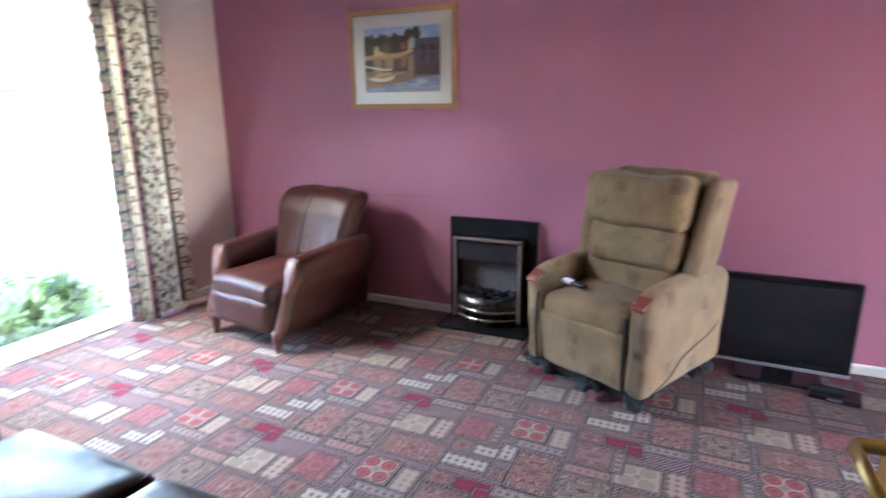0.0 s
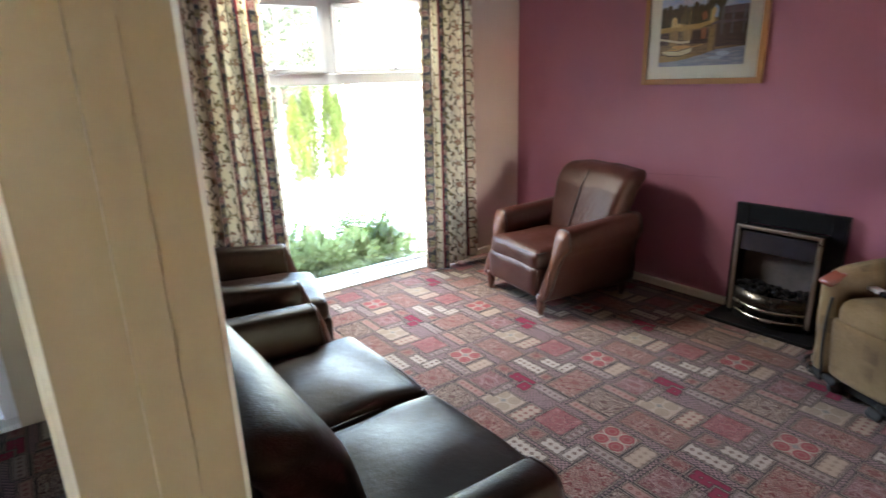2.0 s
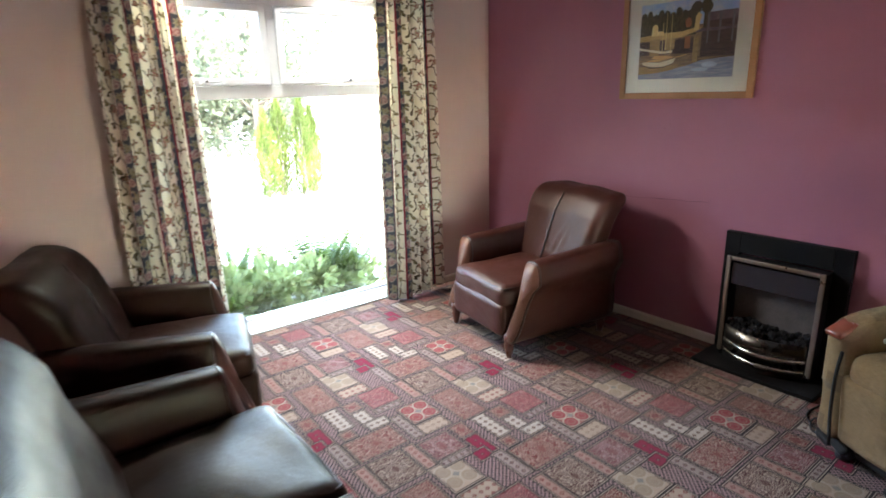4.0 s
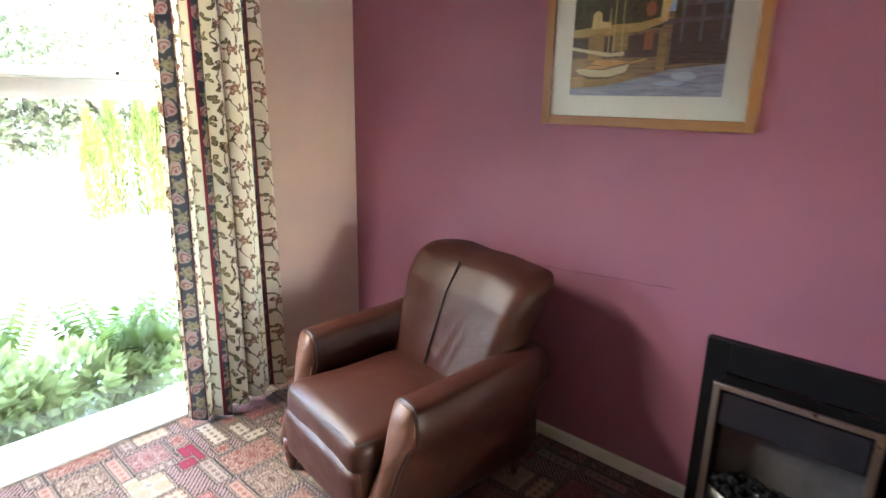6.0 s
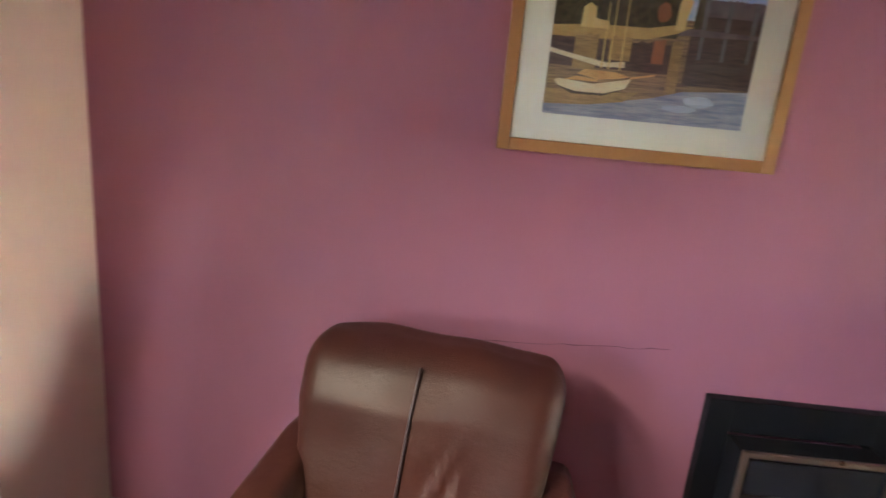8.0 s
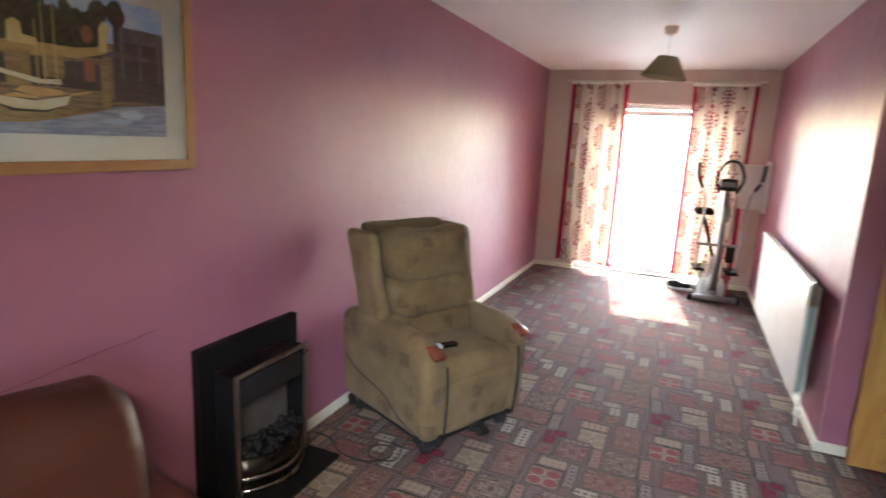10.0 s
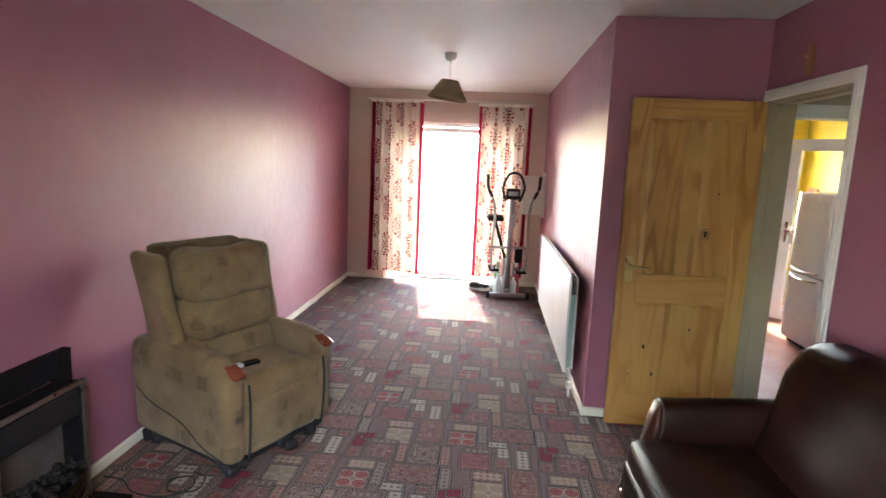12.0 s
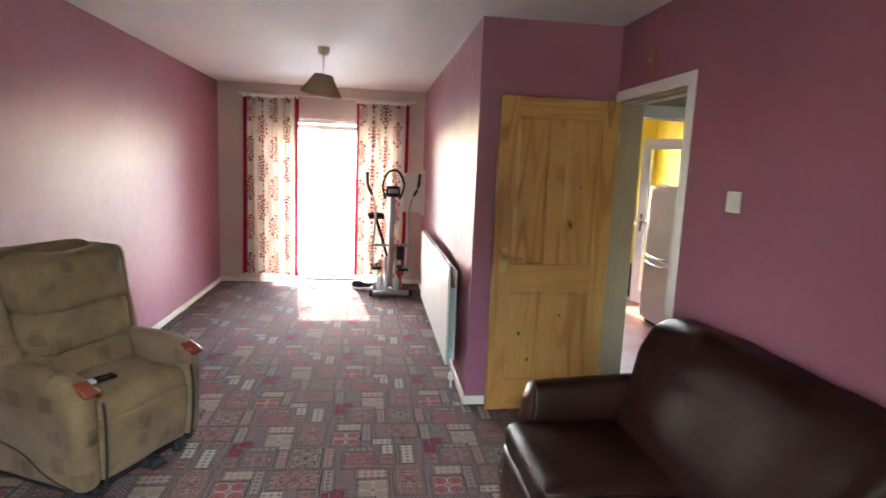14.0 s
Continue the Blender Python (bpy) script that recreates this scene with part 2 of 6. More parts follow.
def glass(name, tint=(1, 1, 1), gloss=0.02, ior=1.45):
    m, nt, b = mat(name)
    out = nt.nodes["Material Output"]
    nt.nodes.remove(b)
    t, g, f, x = (nt.nodes.new(k) for k in ("ShaderNodeBsdfTransparent", "ShaderNodeBsdfGlossy", "ShaderNodeFresnel", "ShaderNodeMixShader"))
    t.inputs[0].default_value, g.inputs["Roughness"].default_value, f.inputs[0].default_value = (*tint, 1), gloss, ior
    nt.links.new(f.outputs[0], x.inputs[0])
    nt.links.new(t.outputs[0], x.inputs[1])
    nt.links.new(g.outputs[0], x.inputs[2])
    nt.links.new(x.outputs[0], out.inputs[0])
    return m


M_GLASS = glass("window_glass", (0.97, 0.985, 0.975))
M_PICGLASS = glass("picture_glass", (0.98, 0.98, 0.98), 0.01, 1.3)


def carpet():
    """A patchwork of small oriental panels with dark, dashed borders; each column of panels is half a repeat further on."""
    m, nt, b = mat("patchwork_carpet")
    t = nt.nodes.new("ShaderNodeNewGeometry")
    s = nt.nodes.new("ShaderNodeSeparateXYZ")
    nt.links.new(t.outputs["Position"], s.inputs[0])
    PX, PY, X0, Y0 = 0.526, 1.0, 1.185, 2.11
    x, y = calc(nt, "SUBTRACT", s.outputs[0], X0), calc(nt, "SUBTRACT", s.outputs[1], Y0)
    col = calc(nt, "FLOOR", calc(nt, "DIVIDE", x, PX))
    u = calc(nt, "FLOORED_MODULO", x, PX)
    v = calc(nt, "FLOORED_MODULO", calc(nt, "SUBTRACT", y, calc(nt, "MULTIPLY", col, PY / 2)), PY)
    mag, pink, tan, cream, grey = (0.17, 0.008, 0.028), (0.27, 0.085, 0.085), (0.255, 0.145, 0.11), (0.285, 0.205, 0.15), (0.215, 0.16, 0.135)
    white, brown, rust, red, wine = (0.31, 0.255, 0.205), (0.055, 0.014, 0.012), (0.135, 0.026, 0.022), (0.20, 0.018, 0.024), (0.08, 0.005, 0.014)
    dark, light = (0.010, 0.008, 0.010), (0.29, 0.225, 0.17)
    # middle and size of each panel, its ground and figure, and the figure's kind: scrolls, petals or diamonds
    panels = [
        (1.859, 2.704, 0.160, 0.150, (0.25, 0.145, 0.135), (0.14, 0.035, 0.035), 0), (1.722, 2.805, 0.075, 0.150, mag, wine, 2), (1.762, 2.862, 0.075, 0.070, mag, wine, 2),
        (1.718, 2.668, 0.075, 0.100, tan, rust, 0), (1.590, 2.725, 0.076, 0.195, white, brown, 2), (1.484, 2.800, 0.070, 0.150, white, brown, 2), (1.455, 2.870, 0.110, 0.066, white, brown, 2),
        (1.480, 2.672, 0.080, 0.085, tan, rust, 0), (1.612, 2.868, 0.062, 0.066, tan, rust, 0), (1.330, 2.672, 0.165, 0.170, pink, (0.16, 0.035, 0.035), 0), (1.340, 2.785, 0.150, 0.036, grey, brown, 2),
        (1.250, 2.912, 0.155, 0.160, (0.21, 0.085, 0.07), red, 1), (1.266, 3.052, 0.150, 0.085, cream, (0.17, 0.105, 0.07), 2), (1.368, 2.985, 0.050, 0.215, grey, brown, 2),
        (1.545, 3.000, 0.240, 0.165, tan, rust, 0), (1.577, 3.205, 0.170, 0.195, cream, brown, 0), (1.453, 3.205, 0.052, 0.195, tan, rust, 2), (1.695, 3.205, 0.052, 0.195, tan, rust, 2),
        (1.585, 2.480, 0.145, 0.280, tan, rust, 0), (1.405, 2.389, 0.150, 0.180, cream, (0.20, 0.14, 0.09), 1), (1.400, 2.535, 0.160, 0.085, cream, rust, 2),
        (1.865, 2.808, 0.145, 0.038, grey, brown, 2), (1.710, 2.985, 0.055, 0.185, grey, brown, 2)]
    inside, kind = 0.0, 0.0
    cu, cv, hu, hv = 0.0, 0.0, 0.02, 0.02
    base, mot = light, light
    for px, py, w, h, c1, c2, k0 in panels:
        e, g = w / 2 + 0.0085, h / 2 + 0.0085
        for i, j in itertools.product(range(-2, 3), range(-3, 4)):
            a, d = px - X0 - i * PX, py - Y0 - i * PY / 2 - j * PY
            if a + e < 0 or a - e > PX or d + g < 0 or d - g > PY:
                continue
            k = calc(nt, "MULTIPLY", calc(nt, "COMPARE", u, a, e), calc(nt, "COMPARE", v, d, g))
            base, mot = mixed(nt, k, base, c1), mixed(nt, k, mot, c2)
            new_in = calc(nt, "SUBTRACT", 1.0, k)
            cu, cv = calc(nt, "MULTIPLY_ADD", k, a, calc(nt, "MULTIPLY", cu, new_in)), calc(nt, "MULTIPLY_ADD", k, d, calc(nt, "MULTIPLY", cv, new_in))
            hu, hv = calc(nt, "MULTIPLY_ADD", k, e, calc(nt, "MULTIPLY", hu, new_in)), calc(nt, "MULTIPLY_ADD", k, g, calc(nt, "MULTIPLY", hv, new_in))
            kind = calc(nt, "MULTIPLY_ADD", k, k0, calc(nt, "MULTIPLY", kind, new_in))
            inside = calc(nt, "MAXIMUM", k, inside)
    du, dv = calc(nt, "ABSOLUTE", calc(nt, "SUBTRACT", u, cu)), calc(nt, "ABSOLUTE", calc(nt, "SUBTRACT", v, cv))
    cell = nt.nodes.new("ShaderNodeCombineXYZ")
    for q, w in zip(cell.inputs, (du, dv, calc(nt, "ADD", calc(nt, "MULTIPLY", cu, 7.0), calc(nt, "MULTIPLY", cv, 13.0)))):
        nt.links.new(w, q)
    wob = grain(nt, t.outputs["Position"], 120, 2)
    # mirrored scrolls about each panel's middle, with a diamond at the centre
    scroll = grain(nt, cell.outputs[0], 50, 1.5, 0.4)
    lines = calc(nt, "SINE", calc(nt, "ADD", calc(nt, "MULTIPLY", scroll, 44.0), calc(nt, "MULTIPLY", calc(nt, "ADD", du, dv), 60.0)))
    scrolls = mixed(nt, step(nt, lines, 0.0, 0.3, 0.0, 1.0), base, mot)
    scrolls = mixed(nt, step(nt, calc(nt, "ABSOLUTE", calc(nt, "SUBTRACT", lines, 0.22)), 0.36, 0.20, 0.0, 0.92), scrolls, (0.018, 0.010, 0.011))
    scrolls = mixed(nt, step(nt, lines, -0.75, -0.95, 0.0, 0.6), scrolls, light)
    scrolls = mixed(nt, calc(nt, "MULTIPLY", calc(nt, "LESS_THAN", calc(nt, "ADD", du, calc(nt, "MULTIPLY", dv, 0.8)), 0.020), 0.7), scrolls, mot)
    # four round petals towards the corners, about a small grey eye
    pu, pv = calc(nt, "SUBTRACT", du, 0.038), calc(nt, "SUBTRACT", dv, 0.038)
    pr = calc(nt, "SQRT", calc(nt, "ADD", calc(nt, "MULTIPLY", pu, pu), calc(nt, "MULTIPLY", pv, pv)))
    petals = mixed(nt, step(nt, pr, 0.036, 0.031, 0.0, 0.75), base, mot)
    petals = mixed(nt, step(nt, calc(nt, "ABSOLUTE", calc(nt, "SUBTRACT", pr, 0.036)), 0.0045, 0.002), petals, light)
    petals = mixed(nt, step(nt, calc(nt, "ABSOLUTE", calc(nt, "SUBTRACT", pr, 0.018)), 0.004, 0.002, 0.0, 0.3), petals, light)
    petals = mixed(nt, step(nt, calc(nt, "ADD", du, dv), 0.020, 0.016), petals, (0.16, 0.14, 0.12))
    # a row of small diamonds
    diam = calc(nt, "ADD", calc(nt, "PINGPONG", du, 0.017), calc(nt, "PINGPONG", dv, 0.017))
    gems = mixed(nt, step(nt, diam, 0.0125, 0.0100, 0.0, 0.9), base, mot)
    gems = mixed(nt, step(nt, diam, 0.005, 0.003, 0.0, 0.7), gems, light)
    face = mixed(nt, calc(nt, "COMPARE", kind, 1.0, 0.3), scrolls, petals)
    face = mixed(nt, calc(nt, "COMPARE", kind, 2.0, 0.3), face, gems)
    rim = calc(nt, "MINIMUM", calc(nt, "SUBTRACT", hu, du), calc(nt, "SUBTRACT", hv, dv))
    face = mixed(nt, step(nt, rim, 0.0100, 0.0090, 0.0, 0.8), face, light)
    face = mixed(nt, step(nt, rim, 0.0066, 0.0056, 0.0, 0.97), face, dark)
    face = mixed(nt, step(nt, calc(nt, "ABSOLUTE", calc(nt, "SUBTRACT", rim, 0.0120)), 0.0030, 0.0018, 0.0, 0.9), face, (0.022, 0.010, 0.011))
    dash = calc(nt, "MULTIPLY", calc(nt, "SINE", calc(nt, "MULTIPLY", x, 300.0)), calc(nt, "SINE", calc(nt, "MULTIPLY", y, 300.0)))
    gap = mixed(nt, step(nt, calc(nt, "ADD", dash, step(nt, wob, 0.3, 0.7, -0.3, 0.3)), -0.28, -0.03, 0.0, 1.0), dark, (0.22, 0.135, 0.125))
    c = mixed(nt, inside, gap, face)
    pile, wear = grain(nt, t.outputs["Position"], 420, 2), grain(nt, t.outputs["Position"], 1.1, 5)
    c = mixed(nt, step(nt, pile, 0.3, 0.75, 0.0, 0.28), c, (0.045, 0.032, 0.029))
    c = mixed(nt, step(nt, wear, 0.45, 0.7, 0.0, 0.10), c, (0.16, 0.13, 0.11))
    put(nt, b.inputs["Base Color"], c)
    b.inputs["Roughness"].default_value = 0.95
    b.inputs["Specular IOR Level"].default_value = 0.12
    b.inputs["Sheen Weight"].default_value = 0.03
    relief(nt, b, pile, 0.5, 0.004)
    return m


M_CARPET = carpet()


def cloth_nodes(nt, b, colour, through_amount):
    out = nt.nodes["Material Output"]
    put(nt, b.inputs["Base Color"], colour)
    b.inputs["Roughness"].default_value = 0.85
    b.inputs["Specular IOR Level"].default_value = 0.15
    t, x = nt.nodes.new("ShaderNodeBsdfTranslucent"), nt.nodes.new("ShaderNodeMixShader")
    put(nt, t.inputs[0], colour)
    x.inputs[0].default_value = through_amount
    nt.links.new(b.outputs[0], x.inputs[1])
    nt.links.new(t.outputs[0], x.inputs[2])
    nt.links.new(x.outputs[0], out.inputs[0])


def floral_cloth():
    """Cream cotton with trailing sprigs, and navy paisley stripes edged in red."""
    m, nt, b = mat("floral_striped_curtain_cloth")
    t = nt.nodes.new("ShaderNodeTexCoord")
    s = nt.nodes.new("ShaderNodeSeparateXYZ")
    nt.links.new(t.outputs["UV"], s.inputs[0])
    stray = nt.nodes.new("ShaderNodeTexNoise")
    nt.links.new(t.outputs["UV"], stray.inputs[0])
    stray.inputs["Scale"].default_value = 19
    sw = nt.nodes.new("ShaderNodeSeparateXYZ")
    nt.links.new(stray.outputs[1], sw.inputs[0])
    U, V = s.outputs[0], s.outputs[1]
    u = calc(nt, "FLOORED_MODULO", calc(nt, "ADD", U, 0.1), 0.26)
    uw, vw = calc(nt, "ADD", u, step(nt, sw.outputs[0], 0.3, 0.7, -0.010, 0.010)), calc(nt, "ADD", V, step(nt, sw.outputs[1], 0.3, 0.7, -0.012, 0.012))

    def bloom(x, y0, period, radius, petals, turn, depth):
        """Distance to the rim of one petalled shape in a column of them, and the distance to its middle."""
        du = calc(nt, "SUBTRACT", uw, x)
        dv = calc(nt, "SUBTRACT", calc(nt, "FLOORED_MODULO", calc(nt, "ADD", vw, y0), period), period / 2)
        r = calc(nt, "SQRT", calc(nt, "ADD", calc(nt, "MULTIPLY", du, du), calc(nt, "MULTIPLY", dv, dv)))
        th = calc(nt, "ADD", calc(nt, "ARCTAN2", dv, du), turn)
        rim = calc(nt, "MULTIPLY_ADD", calc(nt, "COSINE", calc(nt, "MULTIPLY", th, petals)), radius * depth, radius * (1 - depth))
        return calc(nt, "SUBTRACT", r, rim), r

    def drawn(c, shape, fill, core, line):
        f, r = shape
        rings = calc(nt, "SINE", calc(nt, "MULTIPLY", r, 420.0))
        inner = mixed(nt, step(nt, rings, 0.0, 0.4), fill, core)
        c = mixed(nt, calc(nt, "LESS_THAN", f, 0.0), c, inner)
        return mixed(nt, step(nt, calc(nt, "ABSOLUTE", f), 0.0028, 0.0016), c, line)

    olive, tan, rose, ink = (0.25, 0.22, 0.12), (0.47, 0.40, 0.27), (0.36, 0.15, 0.13), (0.11, 0.085, 0.06)
    c = (0.80, 0.755, 0.63)
    for x, lean in ((0.045, 0.020), (0.135, -0.022)):
        stem = calc(nt, "ABSOLUTE", calc(nt, "SUBTRACT", uw, calc(nt, "MULTIPLY_ADD", calc(nt, "SINE", calc(nt, "MULTIPLY", vw, math.tau / 0.17)), lean, x)))
        c = mixed(nt, step(nt, stem, 0.0030, 0.0018), c, ink)
    c = drawn(c, bloom(0.040, 0.0, 0.17, 0.030, 5, 0.4, 0.30), tan, rose, ink)
    c = drawn(c, bloom(0.140, 0.085, 0.17, 0.031, 5, 1.1, 0.32), rose, tan, ink)
    c = drawn(c, bloom(0.092, 0.050, 0.17, 0.022, 3, 0.2, 0.42), olive, tan, ink)
    c = drawn(c, bloom(0.080, 0.135, 0.17, 0.021, 2, 2.0, 0.45), olive, olive, ink)
    c = drawn(c, bloom(0.020, 0.085, 0.17, 0.020, 3, 0.9, 0.40), olive, tan, ink)
    c = drawn(c, bloom(0.168, 0.010, 0.085, 0.016, 2, 0.1, 0.45), olive, olive, ink)
    c = drawn(c, bloom(0.118, 0.0, 0.17, 0.018, 3, 0.7, 0.40), rose, olive, ink)
    c = drawn(c, bloom(0.062, 0.045, 0.085, 0.013, 2, 1.4, 0.45), olive, ink, ink)
    n = (0.085, 0.095, 0.115)
    n = drawn(n, bloom(0.222, 0.0, 0.125, 0.034, 1, -1.0, 0.30), (0.46, 0.33, 0.31), (0.27, 0.15, 0.14), (0.42, 0.38, 0.33))
    n = drawn(n, bloom(0.218, 0.063, 0.125, 0.030, 6, 0.0, 0.22), (0.34, 0.32, 0.24), olive, (0.30, 0.29, 0.25))
    c = mixed(nt, calc(nt, "COMPARE", u, 0.22, 0.031), c, n)
    c = mixed(nt, calc(nt, "COMPARE", calc(nt, "ABSOLUTE", calc(nt, "SUBTRACT", u, 0.22)), 0.0335, 0.0042), c, (0.27, 0.045, 0.065))
    cloth_nodes(nt, b, c, 0.4)
    relief(nt, b, grain(nt, t.outputs["UV"], 500, 2), 0.15, 0.002)
    return m


def medallion_cloth():
    """Cream cloth with red lace-like medallions and a red edge band on both sides."""
    m, nt, b = mat("cream_and_red_medallion_curtain_cloth")
    t = nt.nodes.new("ShaderNodeTexCoord")
    s = nt.nodes.new("ShaderNodeSeparateXYZ")
    nt.links.new(t.outputs["UV"], s.inputs[0])
    U, V = s.outputs[0], s.outputs[1]
    c = (0.80, 0.72, 0.63)
    half = calc(nt, "FLOOR", calc(nt, "DIVIDE", U, 0.24))
    u = calc(nt, "SUBTRACT", calc(nt, "FLOORED_MODULO", U, 0.24), 0.12)
    v = calc(nt, "SUBTRACT", calc(nt, "FLOORED_MODULO", calc(nt, "ADD", V, calc(nt, "MULTIPLY", half, 0.24)), 0.48), 0.24)
    r = calc(nt, "SQRT", calc(nt, "ADD", calc(nt, "MULTIPLY", u, u), calc(nt, "MULTIPLY", calc(nt, "MULTIPLY", v, v), 0.28)))
    au, av = calc(nt, "ABSOLUTE", u), calc(nt, "ABSOLUTE", v)
    th = calc(nt, "ARCTAN2", v, u)
    # a spiked rosette with rings, hanging drops above and below, and small side sprays
    spike = calc(nt, "SUBTRACT", r, calc(nt, "MULTIPLY_ADD", calc(nt, "COSINE", calc(nt, "MULTIPLY", th, 14.0)), 0.030, 0.066))
    rosette = calc(nt, "MULTIPLY", calc(nt, "LESS_THAN", spike, 0.0), calc(nt, "GREATER_THAN", calc(nt, "SINE", calc(nt, "MULTIPLY", r, 330.0)), -0.05))
    k = rosette
    for x0, y0, hw, hh in ((0.0, 0.150, 0.016, 0.034), (0.0, 0.205, 0.010, 0.020), (0.085, 0.0, 0.014, 0.016), (0.055, 0.10, 0.012, 0.020), (0.028, 0.135, 0.010, 0.018), (0.088, 0.055, 0.009, 0.014), (0.0, 0.0, 0.004, 0.2)):
        drop = calc(nt, "ADD", calc(nt, "DIVIDE", calc(nt, "ABSOLUTE", calc(nt, "SUBTRACT", au, x0)), hw), calc(nt, "DIVIDE", calc(nt, "ABSOLUTE", calc(nt, "SUBTRACT", av, y0)), hh))
        k = calc(nt, "MAXIMUM", k, calc(nt, "LESS_THAN", drop, 1.0))
    k = calc(nt, "MULTIPLY", k, 0.96)
    c = mixed(nt, k, c, (0.30, 0.008, 0.036))
    edge = calc(nt, "MAXIMUM", calc(nt, "LESS_THAN", U, 0.075), calc(nt, "GREATER_THAN", U, 0.985))
    c = mixed(nt, edge, c, (0.46, 0.02, 0.075))
    cloth_nodes(nt, b, c, 0.36)
    relief(nt, b, grain(nt, t.outputs["UV"], 400, 2), 0.15, 0.002)
    return m


M_FLORAL, M_MEDAL = floral_cloth(), medallion_cloth()


def leaf_mat(name, c1, c2, c3):
    m, nt, b = mat(name)
    g = nt.nodes.new("ShaderNodeNewGeometry")
    n = grain(nt, g.outputs["Position"], 1.4, 3)
    c = mixed(nt, g.outputs["Random Per Island"], c1, c2)
    c = mixed(nt, step(nt, n, 0.4, 0.65, 0, 0.6), c, c3)
    cloth_nodes(nt, b, c, 0.4)
    b.inputs["Roughness"].default_value = 0.5
    return m


M_LEAF = leaf_mat("garden_leaves", (0.22, 0.26, 0.09), (0.34, 0.36, 0.15), (0.14, 0.18, 0.06))
M_FERN = leaf_mat("fern_green", (0.085, 0.13, 0.010), (0.13, 0.165, 0.016), (0.06, 0.10, 0.010))
M_CONIFER = leaf_mat("golden_green_conifer", (0.10, 0.13, 0.025), (0.20, 0.23, 0.05), (0.02, 0.04, 0.010))
M_TREELEAF = leaf_mat("woodland_leaves", (0.09, 0.10, 0.06), (0.16, 0.165, 0.10), (0.05, 0.06, 0.035))

# ---- building blocks ----


def part(name, bm, material, parent, label="", smooth=False, kind=""):
    """Links a bmesh as one mesh object, under a thing or a part where one is given."""
    me = bpy.data.meshes.new(name)
    bmesh.ops.recalc_face_normals(bm, faces=bm.faces)
    bm.to_mesh(me)
    bm.free()
    if smooth:
        me.polygons.foreach_set("use_smooth", [True] * len(me.polygons))
    me.materials.append(material)
    o = new(name, me)
    o.parent = parent
    return tagged(o, label, kind=kind)


def thing(name, m, label, category, group=""):
    o = new(name)
    o.matrix_world = m
    return tagged(o, label, category, group)


def setting(name, bm, material, label, category, smooth=False):
    return tagged(part(name, bm, material, None, smooth=smooth), label, category, kind="structure")


def box(bm, lo, hi, bevel=0.0, seg=2, m=None):
    lo, hi = Vector(lo), Vector(hi)
    r = bmesh.ops.create_cube(bm, size=1.0, matrix=Matrix.Translation((lo + hi) / 2) @ Matrix.Diagonal((*(hi - lo), 1)))
    vs = r["verts"]
    if bevel:
        es = list({e for v in vs for e in v.link_edges})
        out = bmesh.ops.bevel(bm, geom=es, offset=bevel, segments=seg, profile=0.5, affect="EDGES")
        vs = list({v for f in out["faces"] for v in f.verts} | {v for v in vs if v.is_valid})
    if m is not None:
        bmesh.ops.transform(bm, matrix=m, verts=vs)
    return bm


def boxes(*rows, bevel=0.0):
    bm = bmesh.new()
    for lo, hi in rows:
        box(bm, lo, hi, bevel)
    return bm


def tube(bm, pts, r, seg=8, closed=False):
    """A round bar along points; r may be one radius or one for each point."""
    pts = [Vector(p) for p in pts]
    rs = r if isinstance(r, (list, tuple)) else [r] * len(pts)
    rings, n = [], len(pts)
    for i, p in enumerate(pts):
        a = pts[(i - 1) % n] if (closed or i) else p
        b = pts[(i + 1) % n] if (closed or i < n - 1) else p
        d = (b - a).normalized() if (b - a).length > 1e-9 else Vector((0, 0, 1))
        s = d.cross(Vector((0, 0, 1)) if abs(d.z) < 0.95 else Vector((1, 0, 0))).normalized()
        w = d.cross(s)
        rings.append([bm.verts.new(p + rs[i] * (math.cos(k * math.tau / seg) * s + math.sin(k * math.tau / seg) * w)) for k in range(seg)])
    for i in range(n if closed else n - 1):
        a, b = rings[i], rings[(i + 1) % n]
        for k in range(seg):
            bm.faces.new((a[k], a[(k + 1) % seg], b[(k + 1) % seg], b[k]))
    if not closed:
        bm.faces.new(rings[0])
        bm.faces.new(rings[-1])
    return bm


def curve_points(ctrl, n=24):
    """A smooth line through control points."""
    c = [Vector(p) for p in ctrl]
    c = [2 * c[0] - c[1]] + c + [2 * c[-1] - c[-2]]
    out = []
    for i in range(1, len(c) - 2):
        for k in range(n):
            t = k / n
            a, b, d, e = c[i - 1], c[i], c[i + 1], c[i + 2]
            out.append(0.5 * (2 * b + (d - a) * t + (2 * a - 5 * b + 4 * d - e) * t * t + (3 * b - a - 3 * d + e) * t ** 3))
    out.append(c[-2])
    return out


def lathe(bm, profile, seg=24, m=None):
    rings = []
    for r, z in profile:
        rings.append([bm.verts.new((r * math.cos(k * math.tau / seg), r * math.sin(k * math.tau / seg), z)) for k in range(seg)])
    for a, b in zip(rings, rings[1:]):
        for k in range(seg):
            bm.faces.new((a[k], a[(k + 1) % seg], b[(k + 1) % seg], b[k]))
    bm.faces.new(rings[0])
    bm.faces.new(rings[-1])
    if m is not None:
        bmesh.ops.transform(bm, matrix=m, verts=[v for ring in rings for v in ring])
    return bm


def loft(bm, sections):
    rings = [[bm.verts.new(p) for p in s] for s in sections]
    n = len(rings[0])
    for a, b in zip(rings, rings[1:]):
        for k in range(n):
            bm.faces.new((a[k], a[(k + 1) % n], b[(k + 1) % n], b[k]))
    bm.faces.new(rings[0])
    bm.faces.new(rings[-1])
    return bm


